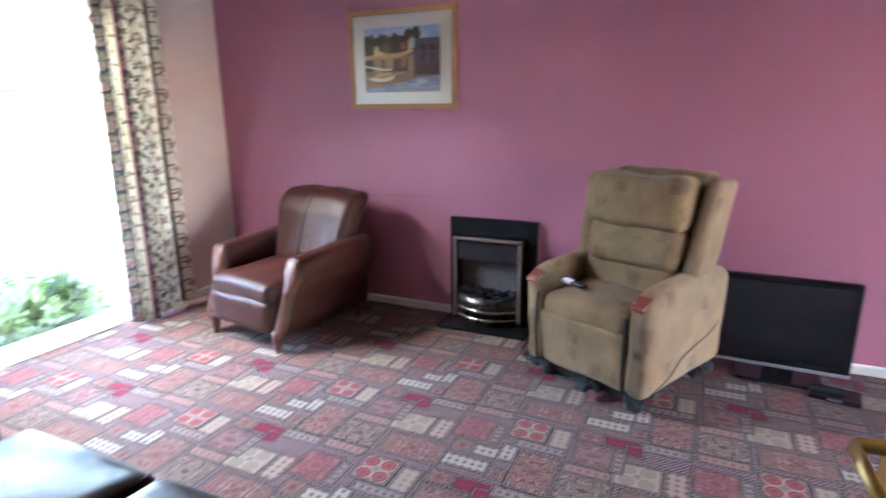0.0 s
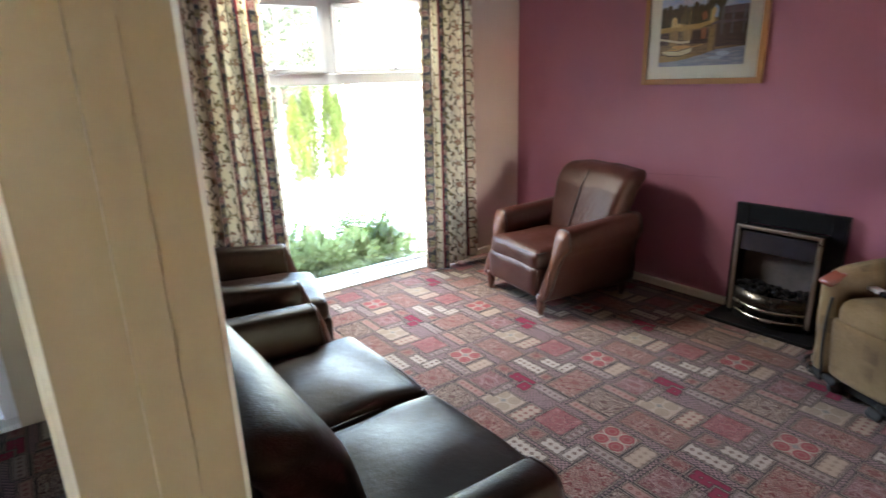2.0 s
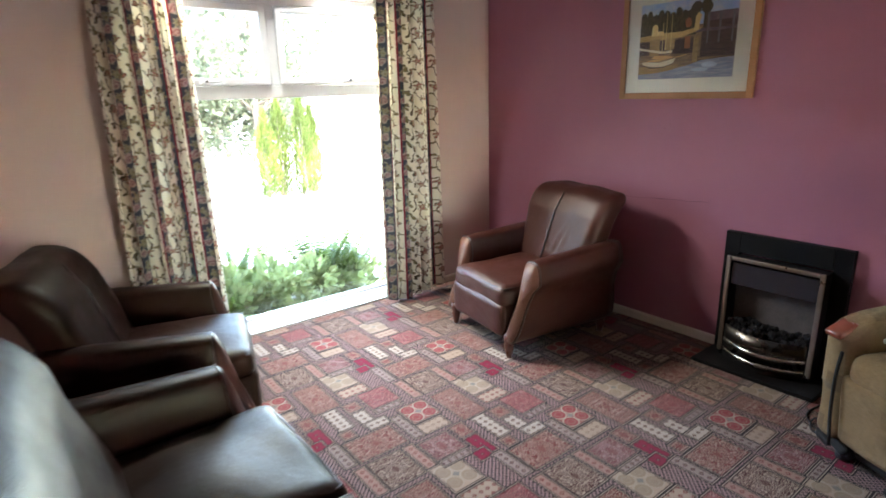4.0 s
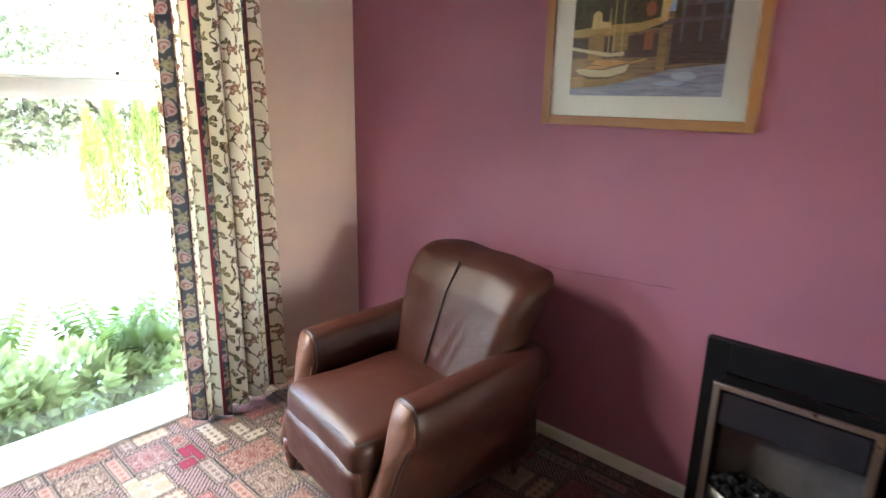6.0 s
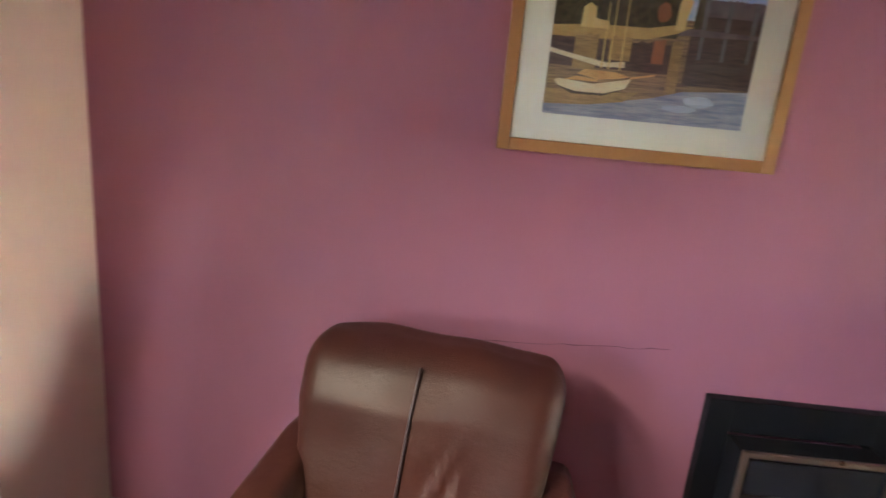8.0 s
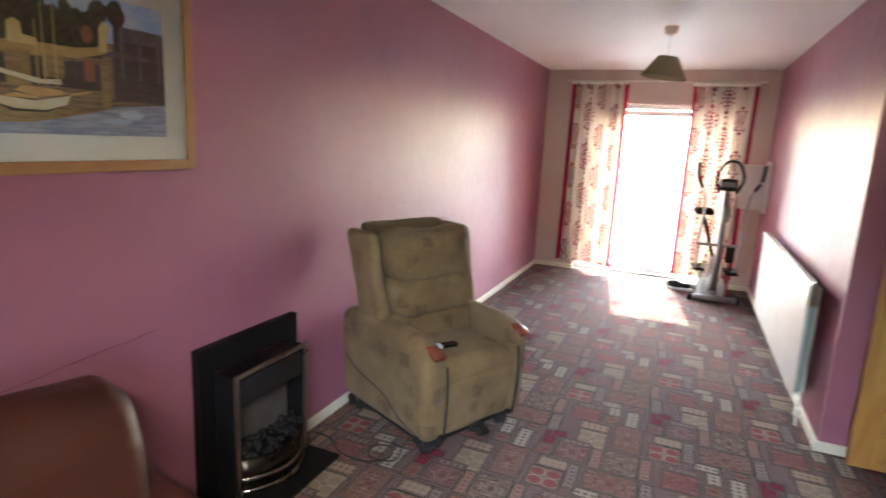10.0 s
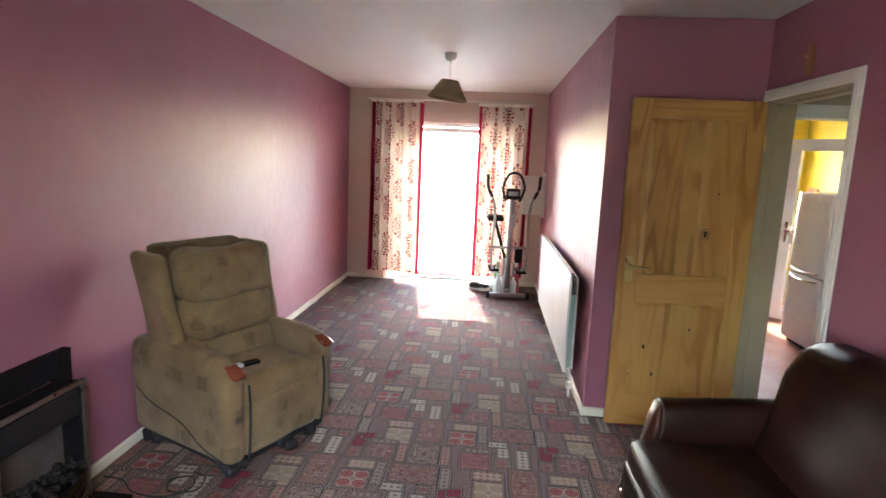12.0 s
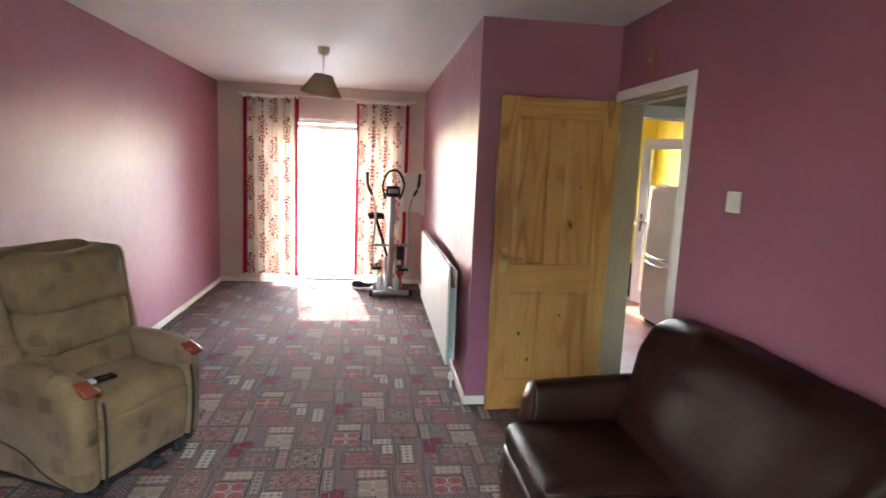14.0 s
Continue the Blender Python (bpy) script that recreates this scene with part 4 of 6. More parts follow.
def club_seat(name, m, width, seats, leathers, label, category, top=0.875, crease=False, back_w=0.74):
    """A leather club seat with scroll arms: front is -y, width along x."""
    body, arm_front = leathers
    o = thing(name, m, label, category)
    hw, aw = width / 2, 0.062
    ax = hw - 0.075
    inner = width - 2 * 0.145
    part("base", soft(bmesh.new(), (0, -0.03, 0.215), (inner + 0.06, 0.80, 0.21), 0.03, 0, 0.004, 8), body, o, smooth=True)
    part("front_rail", soft(bmesh.new(), (0, -0.418, 0.215), (inner + 0.04, 0.08, 0.205), 0.036, 0, 0.006, 10, seed=4), body, o, smooth=True)
    for s in (-1, 1):
        outline = []
        for k in range(32):
            a = math.tau * k / 32
            cx, sz = math.cos(a), math.sin(a)
            z = 0.335 + 0.232 * math.copysign(abs(sz) ** 0.75, sz)
            h = max(0, min(1, (z - 0.37) / 0.09))
            h = h * h * (3 - 2 * h)
            low = max(0, min(1, (0.30 - z) / 0.2))
            bulb = 0.046 + 0.038 * h + 0.014 * low
            outline.append((math.copysign(abs(cx) ** 0.55, cx) * bulb, z, h))
        secs = []
        for y, sc in ((0.33, 0.9), (0.27, 1.0), (0.15, 1.0), (-0.02, 1.0), (-0.16, 1.0), (-0.24, 1.03), (-0.275, 1.03), (-0.292, 0.98), (-0.302, 0.90)):
            ring = []
            for x, z, h in outline:
                fwd = -0.14 * (1 - min(1, max(0, (z - 0.10) / 0.36))) ** 1.25 if y < -0.1 else 0.0
                fwd *= min(1, (-0.1 - y) / 0.13) if y < -0.1 else 0
                rise = 0.045 * (y + 0.29) / 0.67 * h
                zz = 0.335 + (z - 0.335) * (1 if sc >= 1 else 0.75 + 0.25 * sc) + rise
                ring.append((s * (ax + 0.026 * h + x * sc), y + fwd + 0.006 * noise.noise(Vector((x * 9, y * 7, z * 9 + s))), zz))
            secs.append(ring)
        arm = part("arm", loft(bmesh.new(), secs), body, o, smooth=True)
        face = [(p[0], p[1] - 0.004, p[2]) for p in secs[-1]]
        mid = Vector((sum(p[0] for p in face) / 32, sum(p[1] for p in face) / 32, sum(p[2] for p in face) / 32))
        shrunk = [tuple(mid + (Vector(p) - mid) * 0.7 + Vector((0, -0.010, 0))) for p in face]
        tip = [tuple(mid + (Vector(p) - mid) * 0.1 + Vector((0, -0.015, 0))) for p in face]
        part("arm_facing", loft(bmesh.new(), [secs[-1], face, shrunk, tip]), arm_front, arm, "rubbed paler leather arm facing", True)
        part("piping", tube(bmesh.new(), [tuple(Vector(p) * 1.0) for p in secs[-2]], 0.0045, 6, True), M_PIPING, arm, smooth=True)
    n = len(range(seats))
    sw = (inner + 0.05) / seats
    for i in range(seats):
        cx = (i - (seats - 1) / 2) * sw
        cu = part("seat_cushion", soft(bmesh.new(), (cx, -0.10, 0.352), (sw - 0.006, 0.69, 0.135), 0.05, 0.03, 0.012, 18, seed=11 + i * 7), body, o, smooth=True)
        e = [(cx + sx * (sw / 2 - 0.02), sy, 0.402) for sx, sy in ((-1, 0.2), (-1, -0.36), (-0.85, -0.425), (0, -0.432), (0.85, -0.425), (1, -0.36), (1, 0.2))]
        part("piping", tube(bmesh.new(), curve_points(e, 6), 0.004, 6), M_PIPING, cu, smooth=True)

    def lean(p):
        t = (p.z + 0.29) / 0.58
        w = 0.86 + 0.14 * min(1, max(0, t)) ** 1.5 + 0.02 * max(0, t - 0.8)
        roll = 0.05 * max(0, t - 0.72) / 0.28
        fold = 0.0
        if crease and p.y < 0:
            for fx, fz, tilt, ln in ((0.055, -0.02, 0.45, 0.10), (0.10, -0.06, 0.25, 0.075), (0.02, -0.11, 0.7, 0.06)):
                along, across = (p.z - fz) + (p.x - fx) * tilt, (p.x - fx) - (p.z - fz) * tilt
                fold += math.exp(-(along / ln) ** 2) * (0.014 * math.exp(-((across - 0.016) / 0.012) ** 2) - 0.012 * math.exp(-((across + 0.008) / 0.009) ** 2))
        return Vector((p.x * w, p.y - fold + 0.19 * t + roll * t, p.z - 0.3 * roll * t - 0.05 * max(0, t - 0.3) * (2 * abs(p.x) / back_w) ** 4))

    bk = part("backrest", soft(bmesh.new(), (0, 0.135, top - 0.30), (back_w, 0.18, 0.58), 0.07, 0.0, 0.012, 46 if crease else 24, lean, seed=3), body, o, smooth=True)
    if seats == 1:
        seam = [(-0.04 + 0.02 * t, 0.135 - 0.1 + 0.19 * t + (0.04 * max(0, t - 0.72) / 0.28), top - 0.58 + 0.56 * t) for t in [k / 14 for k in range(2, 14)]]
        part("seam", tube(bmesh.new(), seam, 0.0042, 6), M_PIPING, bk, smooth=True)
    for sx in (-1, 1):
        for y in (-0.415, 0.29):
            f = lathe(bmesh.new(), [(0.016, 0.0), (0.019, 0.012), (0.026, 0.05), (0.030, 0.075), (0.024, 0.085), (0.032, 0.105), (0.032, 0.14)], 14, pose(sx * (hw - 0.10), y, 0.001))
            part("foot", f, M_FOOT, o, "dark turned wooden foot", True)
    return o


club_seat("leather_armchair", pose(0.585, 1.062, 0, 0, 0, 81), 0.80, 1, (M_LEATHER, M_PALELEATHER), "worn brown leather club armchair with scroll arms and turned feet", "armchair", 0.915, True)
club_seat("leather_sofa", pose(2.97, 2.15, 0, 0, 0, -90), 1.46, 2, (M_DARKLEATHER, M_LEATHER), "dark brown leather two-seat sofa against the wall", "sofa", 0.955, back_w=1.36)
club_seat("leather_armchair", pose(2.785, 0.725, 0, 0, 0, -106), 0.82, 1, (M_DARKLEATHER, M_LEATHER), "dark brown leather armchair beside the sofa and curtain", "armchair", 0.905, back_w=0.76)


def riser_recliner(m):
    o = thing("recliner_chair", m, "olive-tan chenille riser recliner with wooden arm tips, worn and stained", "recliner")

    def tilt(p):
        return Vector((p.x, p.y + 0.15 * (p.z + 0.3) / 0.6, p.z))

    part("seat_body", soft(bmesh.new(), (0, 0.02, 0.275), (0.50, 0.68, 0.29), 0.03, 0, 0.004, 8), M_PLUSH, o, smooth=True)
    part("seat_cushion", soft(bmesh.new(), (0, -0.10, 0.435), (0.50, 0.62, 0.14), 0.06, 0.025, 0.01, 16, seed=5), M_PLUSH, o, smooth=True)
    part("footrest_panel", soft(bmesh.new(), (0, -0.385, 0.26), (0.505, 0.07, 0.30), 0.03, 0, 0.008, 14, lambda p: Vector((p.x, p.y + 0.03 * (0.16 - p.z) / 0.3, p.z)), seed=9), M_PLUSH, o, smooth=True)
    for s in (-1, 1):
        def arm_shape(p):
            t = max(0, (-p.y - 0.2) / 0.2)
            return Vector((p.x + s * 0.012 * math.sin(max(0, p.z + 0.1) * 6), p.y - 0.02 * max(0, p.z), p.z - 0.055 * min(1.2, t) ** 2 * (p.z > 0) + 0.02 * (1 - (p.y / 0.4) ** 2) * (p.z > 0.1)))
        arm = part("arm", soft(bmesh.new(), (s * 0.296, -0.01, 0.357), (0.125, 0.78, 0.521), 0.058, 0, 0.006, 18, arm_shape, seed=2 + s), M_PLUSHTAN if s > 0 else M_PLUSH, o, smooth=True)
        cap = boxes(((-0.036, -0.07, -0.014), (0.036, 0.03, 0.014)), bevel=0.011)
        bmesh.ops.transform(cap, matrix=pose(s * 0.305, -0.362, 0.578, 24, 0, 0), verts=cap.verts)
        part("arm_tip", cap, M_MAHOGANY, arm, "polished red-brown wooden arm tip", True)
        part("seam", tube(bmesh.new(), curve_points([(s * 0.362, -0.36, 0.13), (s * 0.366, -0.2, 0.17), (s * 0.366, -0.05, 0.25), (s * 0.366, 0.2, 0.30), (s * 0.362, 0.33, 0.36)], 8), 0.003, 6), M_RUBBER, arm, smooth=True)
        # dark gap beside the footrest, its shade laid in as a black strip
        part("gap_shade", tube(bmesh.new(), curve_points([(s * 0.256, -0.418, 0.50), (s * 0.257, -0.428, 0.40), (s * 0.256, -0.425, 0.25), (s * 0.252, -0.41, 0.11)], 6), 0.0065, 6), M_RUBBER, o, smooth=True)
        wing = part("wing", soft(bmesh.new(), (s * 0.302, 0.088, 0.80), (0.084, 0.23, 0.545), 0.04, 0, 0.006, 12, lambda p: tilt(p) + Vector((s * 0.03 * (p.z + 0.27) / 0.54, 0, 0)), seed=6), M_PLUSHTAN if s > 0 else M_PLUSH, o, smooth=True)
    part("back_shell", soft(bmesh.new(), (0, 0.145, 0.78), (0.57, 0.10, 0.64), 0.04, 0, 0.004, 10, tilt), M_PLUSH, o, smooth=True)
    back = [("lumbar_cushion", 0.565, 0.20, 0.15, 0.03), ("middle_cushion", 0.745, 0.235, 0.155, 0.05), ("head_cushion", 0.955, 0.265, 0.195, 0.08)]
    for nm, z, h, d, y in back:
        part(nm, soft(bmesh.new(), (0, y + 0.005, z), (0.545, d, h), min(0.07, h * 0.38), 0, 0.022, 20, lambda p: Vector((p.x, p.y + 0.22 * p.z - 0.03 * (1 - (p.x / 0.3) ** 2), p.z)), seed=int(z * 90)), M_PLUSH, o, smooth=True)
    chassis = boxes(((-0.27, -0.33, 0.03), (-0.22, 0.33, 0.075)), ((0.22, -0.33, 0.03), (0.27, 0.33, 0.075)), ((-0.22, -0.30, 0.03), (0.22, -0.25, 0.07)), ((-0.22, 0.22, 0.03), (0.22, 0.27, 0.07)), ((-0.16, -0.24, 0.045), (0.16, 0.2, 0.13)), bevel=0.006)
    part("chassis", chassis, M_RUBBER, o, "black steel lifting chassis")
    for x, y in ((-0.27, -0.30), (0.27, -0.30), (-0.27, 0.30), (0.27, 0.30)):
        part("foot", lathe(bmesh.new(), [(0.024, 0), (0.03, 0.006), (0.03, 0.03), (0.016, 0.036), (0.014, 0.085)], 14, pose(x, y, 0.001)), M_RUBBER, o, smooth=True)
    rngm = random.Random(3)
    for x0, y0 in ((-0.27, -0.29), (-0.27, 0.26), (0.27, -0.29), (0.27, 0.26), (0.02, -0.34)):
        for k in range(5):
            bm = boxes(((-0.036, -0.022, -0.018), (0.036, 0.022, 0.018)), bevel=0.012)
            bmesh.ops.transform(bm, matrix=pose(x0 + rngm.uniform(-0.05, 0.05), y0 + rngm.uniform(-0.07, 0.07), 0.04 + rngm.uniform(0, 0.05), rngm.uniform(0, 90), rngm.uniform(0, 90), 0), verts=bm.verts)
            for v in bm.verts:
                v.co.z = max(0.004 + 0.001 * abs(v.co.x), v.co.z)
            part("linkage", bm, M_RUBBER, o, "black lifting wheel or link")
    part("pocket_label", boxes(((-0.366, -0.13, 0.40), (-0.3635, -0.10, 0.46))), M_PLUSHTAN, o)
    return o


RC = pose(0.50, 3.212, 0, 0, 0, 64.5)
riser_recliner(RC)

remote = thing("remote_control", RC @ pose(-0.16, -0.26, 0.528, 0, 0, 78), "black and white handset lying on the recliner seat", "remote control")
part("body", boxes(((-0.022, -0.09, 0), (0.022, 0.0, 0.02)), bevel=0.006), M_GLOSSBLACK, remote)
part("label", boxes(((-0.021, 0.001, 0.001), (0.021, 0.07, 0.019)), bevel=0.005), M_UPVC, remote, "white end of the handset")

# ---- electric fire ----
fire = thing("electric_fire", pose(0, 2.294, 0), "black freestanding electric fire with chrome trim and coal bed", "electric fire")
for lo, hi in (((0.003, -0.305, 0.023), (0.042, -0.2255, 0.706)), ((0.003, 0.2255, 0.023), (0.042, 0.305, 0.706)), ((0.003, -0.225, 0.595), (0.042, 0.225, 0.706))):
    part("surround_board", boxes((lo, hi), bevel=0.002), M_BLACK, fire)
part("hearth", boxes(((0.003, -0.305, 0.001), (0.30, 0.305, 0.022)), bevel=0.004), M_BLACK, fire)
part("casing", boxes(((0.043, -0.228, 0.023), (0.145, -0.214, 0.59)), ((0.043, 0.214, 0.023), (0.145, 0.228, 0.59)), ((0.043, -0.214, 0.572), (0.145, 0.214, 0.59)), ((0.043, -0.214, 0.023), (0.14, 0.214, 0.04)), bevel=0.002), M_BLACK, fire)
part("fire_back", boxes(((0.043, -0.213, 0.041), (0.052, 0.213, 0.571))), M_FIREBACK, fire, "dark brown brick-effect fire back")
trim = boxes(((0.146, -0.236, 0.05), (0.160, -0.212, 0.602)), ((0.146, 0.212, 0.05), (0.160, 0.236, 0.602)), ((0.146, -0.212, 0.580), (0.160, 0.212, 0.602)), bevel=0.005)
part("trim", trim, M_GREYTRIM, fire, "brushed chrome trim frame")
part("canopy", boxes(((0.10, -0.21, 0.445), (0.143, 0.21, 0.568)), bevel=0.004), M_GLOSSBLACK, fire, "glossy black canopy panel")


def bowed(z0, z1, reach, thick):
    """A curved sheet across the front of the fire."""
    bm, n = bmesh.new(), 18
    secs = []
    for i in range(n + 1):
        y = -0.205 + 0.41 * i / n
        x = 0.15 + reach * (1 - (y / 0.205) ** 2)
        secs.append([(x, y, z0), (x + thick, y, z0), (x + thick, y, z1), (x, y, z1)])
    return loft(bm, secs)


part("front_bowl", bowed(0.085, 0.215, 0.075, 0.006), M_SMOKED, fire, "curved dark metal front", True)
for z in (0.062, 0.118):
    part("front_rib", bowed(z, z + 0.018, 0.088, 0.010), M_CHROME, fire, smooth=True)
part("ash_tray", bowed(0.024, 0.06, 0.08, 0.004), M_BLACK, fire)
rng = random.Random(5)
bm = bmesh.new()
for i in range(85):
    y = rng.uniform(-0.195, 0.195)
    x = rng.uniform(0.07, 0.15 + 0.065 * (1 - (y / 0.205) ** 2))
    c = Vector((x, y, 0.215 + rng.uniform(-0.02, 0.03) + 0.02 * (0.2 - x)))
    r = rng.uniform(0.012, 0.023)
    q = bmesh.ops.create_icosphere(bm, subdivisions=1, radius=r)
    for v in q["verts"]:
        v.co = v.co * rng.uniform(0.75, 1.2) + c
part("coal_bed", bm, M_COAL, fire, "glossy black artificial coals", kind="stuff")
part("coal_tray", boxes(((0.055, -0.205, 0.15), (0.155, 0.205, 0.205))), M_BLACK, fire)

# ---- framed print of a riverside ----
pic = thing("framed_picture", pose(0.0, 1.628, 1.738), "honey-wood framed riverside boat print with an ivory mount", "picture")
PW, PH, FW = 0.402, 0.322, 0.036
for nm, a, b, c, d in (("frame_bar", -PW, -PW + FW, -PH, PH), ("frame_bar", PW - FW, PW, -PH, PH), ("frame_bar", -PW + FW, PW - FW, -PH, -PH + FW), ("frame_bar", -PW + FW, PW - FW, PH - FW, PH)):
    part(nm, boxes(((0.002, a, c), (0.024, b, d)), bevel=0.003), M_FRAMEWOOD, pic)
part("mount", boxes(((0.004, -PW + FW, -PH + FW), (0.012, PW - FW, PH - FW))), M_PAPER, pic, "ivory card mount")
SY, SZ0, SZ1 = 0.283, -0.209, 0.205


def paint(name, c1, c2, big, fine, stretch=(1, 1, 1)):
    return surface("print_" + name, c1, c2, big, fine, (0.7, 0.8), 0.0, stretch=stretch)


PR = part("print", boxes(((0.0125, -SY, SZ0), (0.0135, SY, SZ1))), paint("water", (0.064, 0.044, 0.050), (0.522, 0.351, 0.196), 46, 130, (1, 0.22, 3.2)), pic, "riverside scene with boats, trees and a bridge")


def daub(outline, m, layer):
    """One painted shape of the print: y and z across the sheet."""
    bm = bmesh.new()
    x = 0.0138 + 0.0003 * layer
    bm.faces.new([bm.verts.new((x, y, z)) for y, z in outline])
    return part("painted_shape", bm, m, PR)


def ragged(y0, y1, lo, hi, rough, seed, n=34):
    r = random.Random(seed)
    top = [(y0 + (y1 - y0) * i / n, hi + r.uniform(-rough, rough)) for i in range(n + 1)]
    return [(y0, lo)] + top + [(y1, lo)]


P_SKY = paint("sky", (0.212, 0.475, 0.850), (0.850, 0.850, 0.850), 11, 40, (1, 1, 1.8))
P_TREE = paint("trees", (0.032, 0.032, 0.026), (0.165, 0.142, 0.080), 55, 120)
P_BANK = paint("bank", (0.723, 0.506, 0.212), (0.475, 0.305, 0.119), 26, 90, (1, 0.6, 2))
P_HOUSE = paint("buildings", (0.850, 0.738, 0.351), (0.754, 0.522, 0.212), 26, 90)
P_BOAT = paint("boats", (0.850, 0.850, 0.661), (0.785, 0.630, 0.382), 30, 90, (1, 0.5, 2))
P_DECK = paint("decks", (0.661, 0.351, 0.149), (0.850, 0.568, 0.258), 40, 90, (1, 0.5, 2))
P_BLUE = paint("blue_water", (0.149, 0.196, 0.336), (0.568, 0.568, 0.599), 40, 120, (1, 0.28, 3.0))
P_FOAM = paint("cloud_reflection", (0.630, 0.708, 0.785), (0.351, 0.444, 0.568), 30, 110, (1, 0.3, 2.6))
P_BRIDGE = paint("bridge", (0.088, 0.064, 0.088), (0.274, 0.212, 0.227), 24, 80)
P_PIER = paint("piers", (0.24, 0.24, 0.26), (0.13, 0.12, 0.14), 24, 80)
P_RUST = paint("rust", (0.506, 0.196, 0.103), (0.351, 0.149, 0.088), 26, 80)
P_GLINT = paint("tan_reflection", (0.630, 0.429, 0.181), (0.227, 0.149, 0.088), 60, 140, (1, 0.3, 3.4))
P_DARK = paint("dark_reflection", (0.044, 0.032, 0.038), (0.181, 0.126, 0.103), 55, 140, (1, 0.35, 2.6))


def crown(y, z, w, h, seed):
    r = random.Random(seed)
    return [(y + w * math.cos(k * math.tau / 22) * r.uniform(0.85, 1.1), z + h * math.sin(k * math.tau / 22) * r.uniform(0.88, 1.1)) for k in range(22)]


daub([(-SY, 0.09), (-SY, SZ1), (SY, SZ1), (SY, 0.06)], P_SKY, 1)
daub(ragged(-SY, 0.06, 0.02, 0.138, 0.012, 3, 60), P_TREE, 2)
for k in range(9):
    y = -0.262 + 0.036 * k
    daub(crown(y, 0.128 + 0.012 * math.sin(k * 2.3), 0.02, 0.032, 30 + k), P_TREE, 2.1 + 0.02 * k)
daub(crown(0.055, 0.158, 0.030, 0.034, 5), P_TREE, 2.5)
daub(crown(0.112, 0.160, 0.032, 0.040, 6), P_TREE, 2.6)
daub([(0.040, 0.03), (0.045, 0.15), (0.07, 0.15), (0.072, 0.03)], P_TREE, 2.4)
daub([(0.098, 0.03), (0.102, 0.15), (0.13, 0.15), (0.132, 0.03)], P_TREE, 2.4)
daub(ragged(0.125, SY, 0.084, 0.128, 0.003, 7), P_BRIDGE, 2.7)
daub([(0.105, 0.03), (0.125, 0.084), (SY, 0.09), (SY, 0.03)], P_DARK, 2.65)
for y in (0.128, 0.192, 0.262):
    daub([(y - 0.005, -0.03), (y - 0.007, 0.125), (y + 0.007, 0.125), (y + 0.004, -0.03)], P_PIER, 2.9)
daub([(-SY, 0.002), (-SY, 0.030), (-0.16, 0.040), (-0.02, 0.042), (0.055, 0.056), (0.10, 0.052), (0.06, 0.034), (-0.02, 0.012), (-0.15, 0.004)], P_BANK, 3)
daub([(0.06, 0.03), (0.08, 0.05), (SY, 0.045), (SY, 0.034)], P_BRIDGE, 3)
daub(ragged(-SY, 0.055, -0.075, 0.004, 0.004, 12), P_DARK, 2.8)
daub(ragged(0.095, SY, -0.10, 0.034, 0.003, 13), P_DARK, 2.8)
for y, w, lo, mm in ((-0.185, 0.032, -0.08, P_GLINT), (0.066, 0.015, -0.125, P_GLINT), (0.016, 0.016, -0.05, P_RUST), (-0.09, 0.03, -0.05, P_GLINT)):
    daub(ragged(y - w, y + w, lo, 0.012, 0.004, int(y * 990), 9), mm, 3.3)
daub([(-0.208, 0.03), (-0.205, 0.082), (-0.188, 0.094), (-0.170, 0.084), (-0.168, 0.055), (-0.13, 0.05), (-0.13, 0.03)], P_HOUSE, 4)
daub([(0.050, 0.042), (0.053, 0.112), (0.068, 0.135), (0.088, 0.118), (0.080, 0.08), (0.076, 0.042)], P_HOUSE, 4)
daub(crown(0.014, 0.085, 0.020, 0.026, 8), P_RUST, 4)
daub([(-SY, SZ0), (-SY, -0.178), (-0.12, -0.168), (0.02, -0.142), (0.10, -0.118), (SY, -0.104), (SY, SZ0)], P_BLUE, 3.1)
daub([(-SY, -0.182), (-SY, -0.140), (-0.12, -0.138), (-0.02, -0.130), (-0.06, -0.160), (-0.16, -0.176)], P_GLINT, 3.5)
daub(crown(0.15, -0.142, 0.045, 0.016, 9), P_FOAM, 3.5)
daub(crown(0.10, -0.165, 0.05, 0.010, 10), P_FOAM, 3.5)
daub([(-SY, -0.030), (-0.22, -0.042), (-0.12, -0.058), (-0.072, -0.052), (-0.07, -0.068), (-0.14, -0.070), (-SY, -0.042)], P_BOAT, 5)
daub([(-0.262, -0.116), (-0.25, -0.110), (-0.15, -0.118), (-0.06, -0.100), (-0.045, -0.094), (-0.06, -0.124), (-0.12, -0.142), (-0.20, -0.142), (-0.245, -0.134)], P_BOAT, 5)
daub([(-0.255, -0.128), (-0.20, -0.142), (-0.12, -0.142), (-0.06, -0.126), (-0.12, -0.148), (-0.21, -0.149)], P_TREE, 5.1)
daub([(-0.20, -0.094), (-0.18, -0.080), (-0.09, -0.082), (-0.05, -0.092), (-0.09, -0.100), (-0.14, -0.106)], P_DECK, 6)
daub([(-0.235, -0.112), (-0.20, -0.100), (-0.14, -0.106), (-0.14, -0.112)], P_DECK, 6)
daub([(-0.05, -0.092), (0.018, -0.078), (0.018, -0.083), (-0.05, -0.098)], P_DECK, 6)
for y, t in ((-0.135, 0.10), (-0.115, 0.148), (-0.083, 0.148)):
    daub([(y - 0.002, -0.075), (y - 0.0012, t), (y + 0.0012, t), (y + 0.002, -0.075)], P_HOUSE, 6.5)
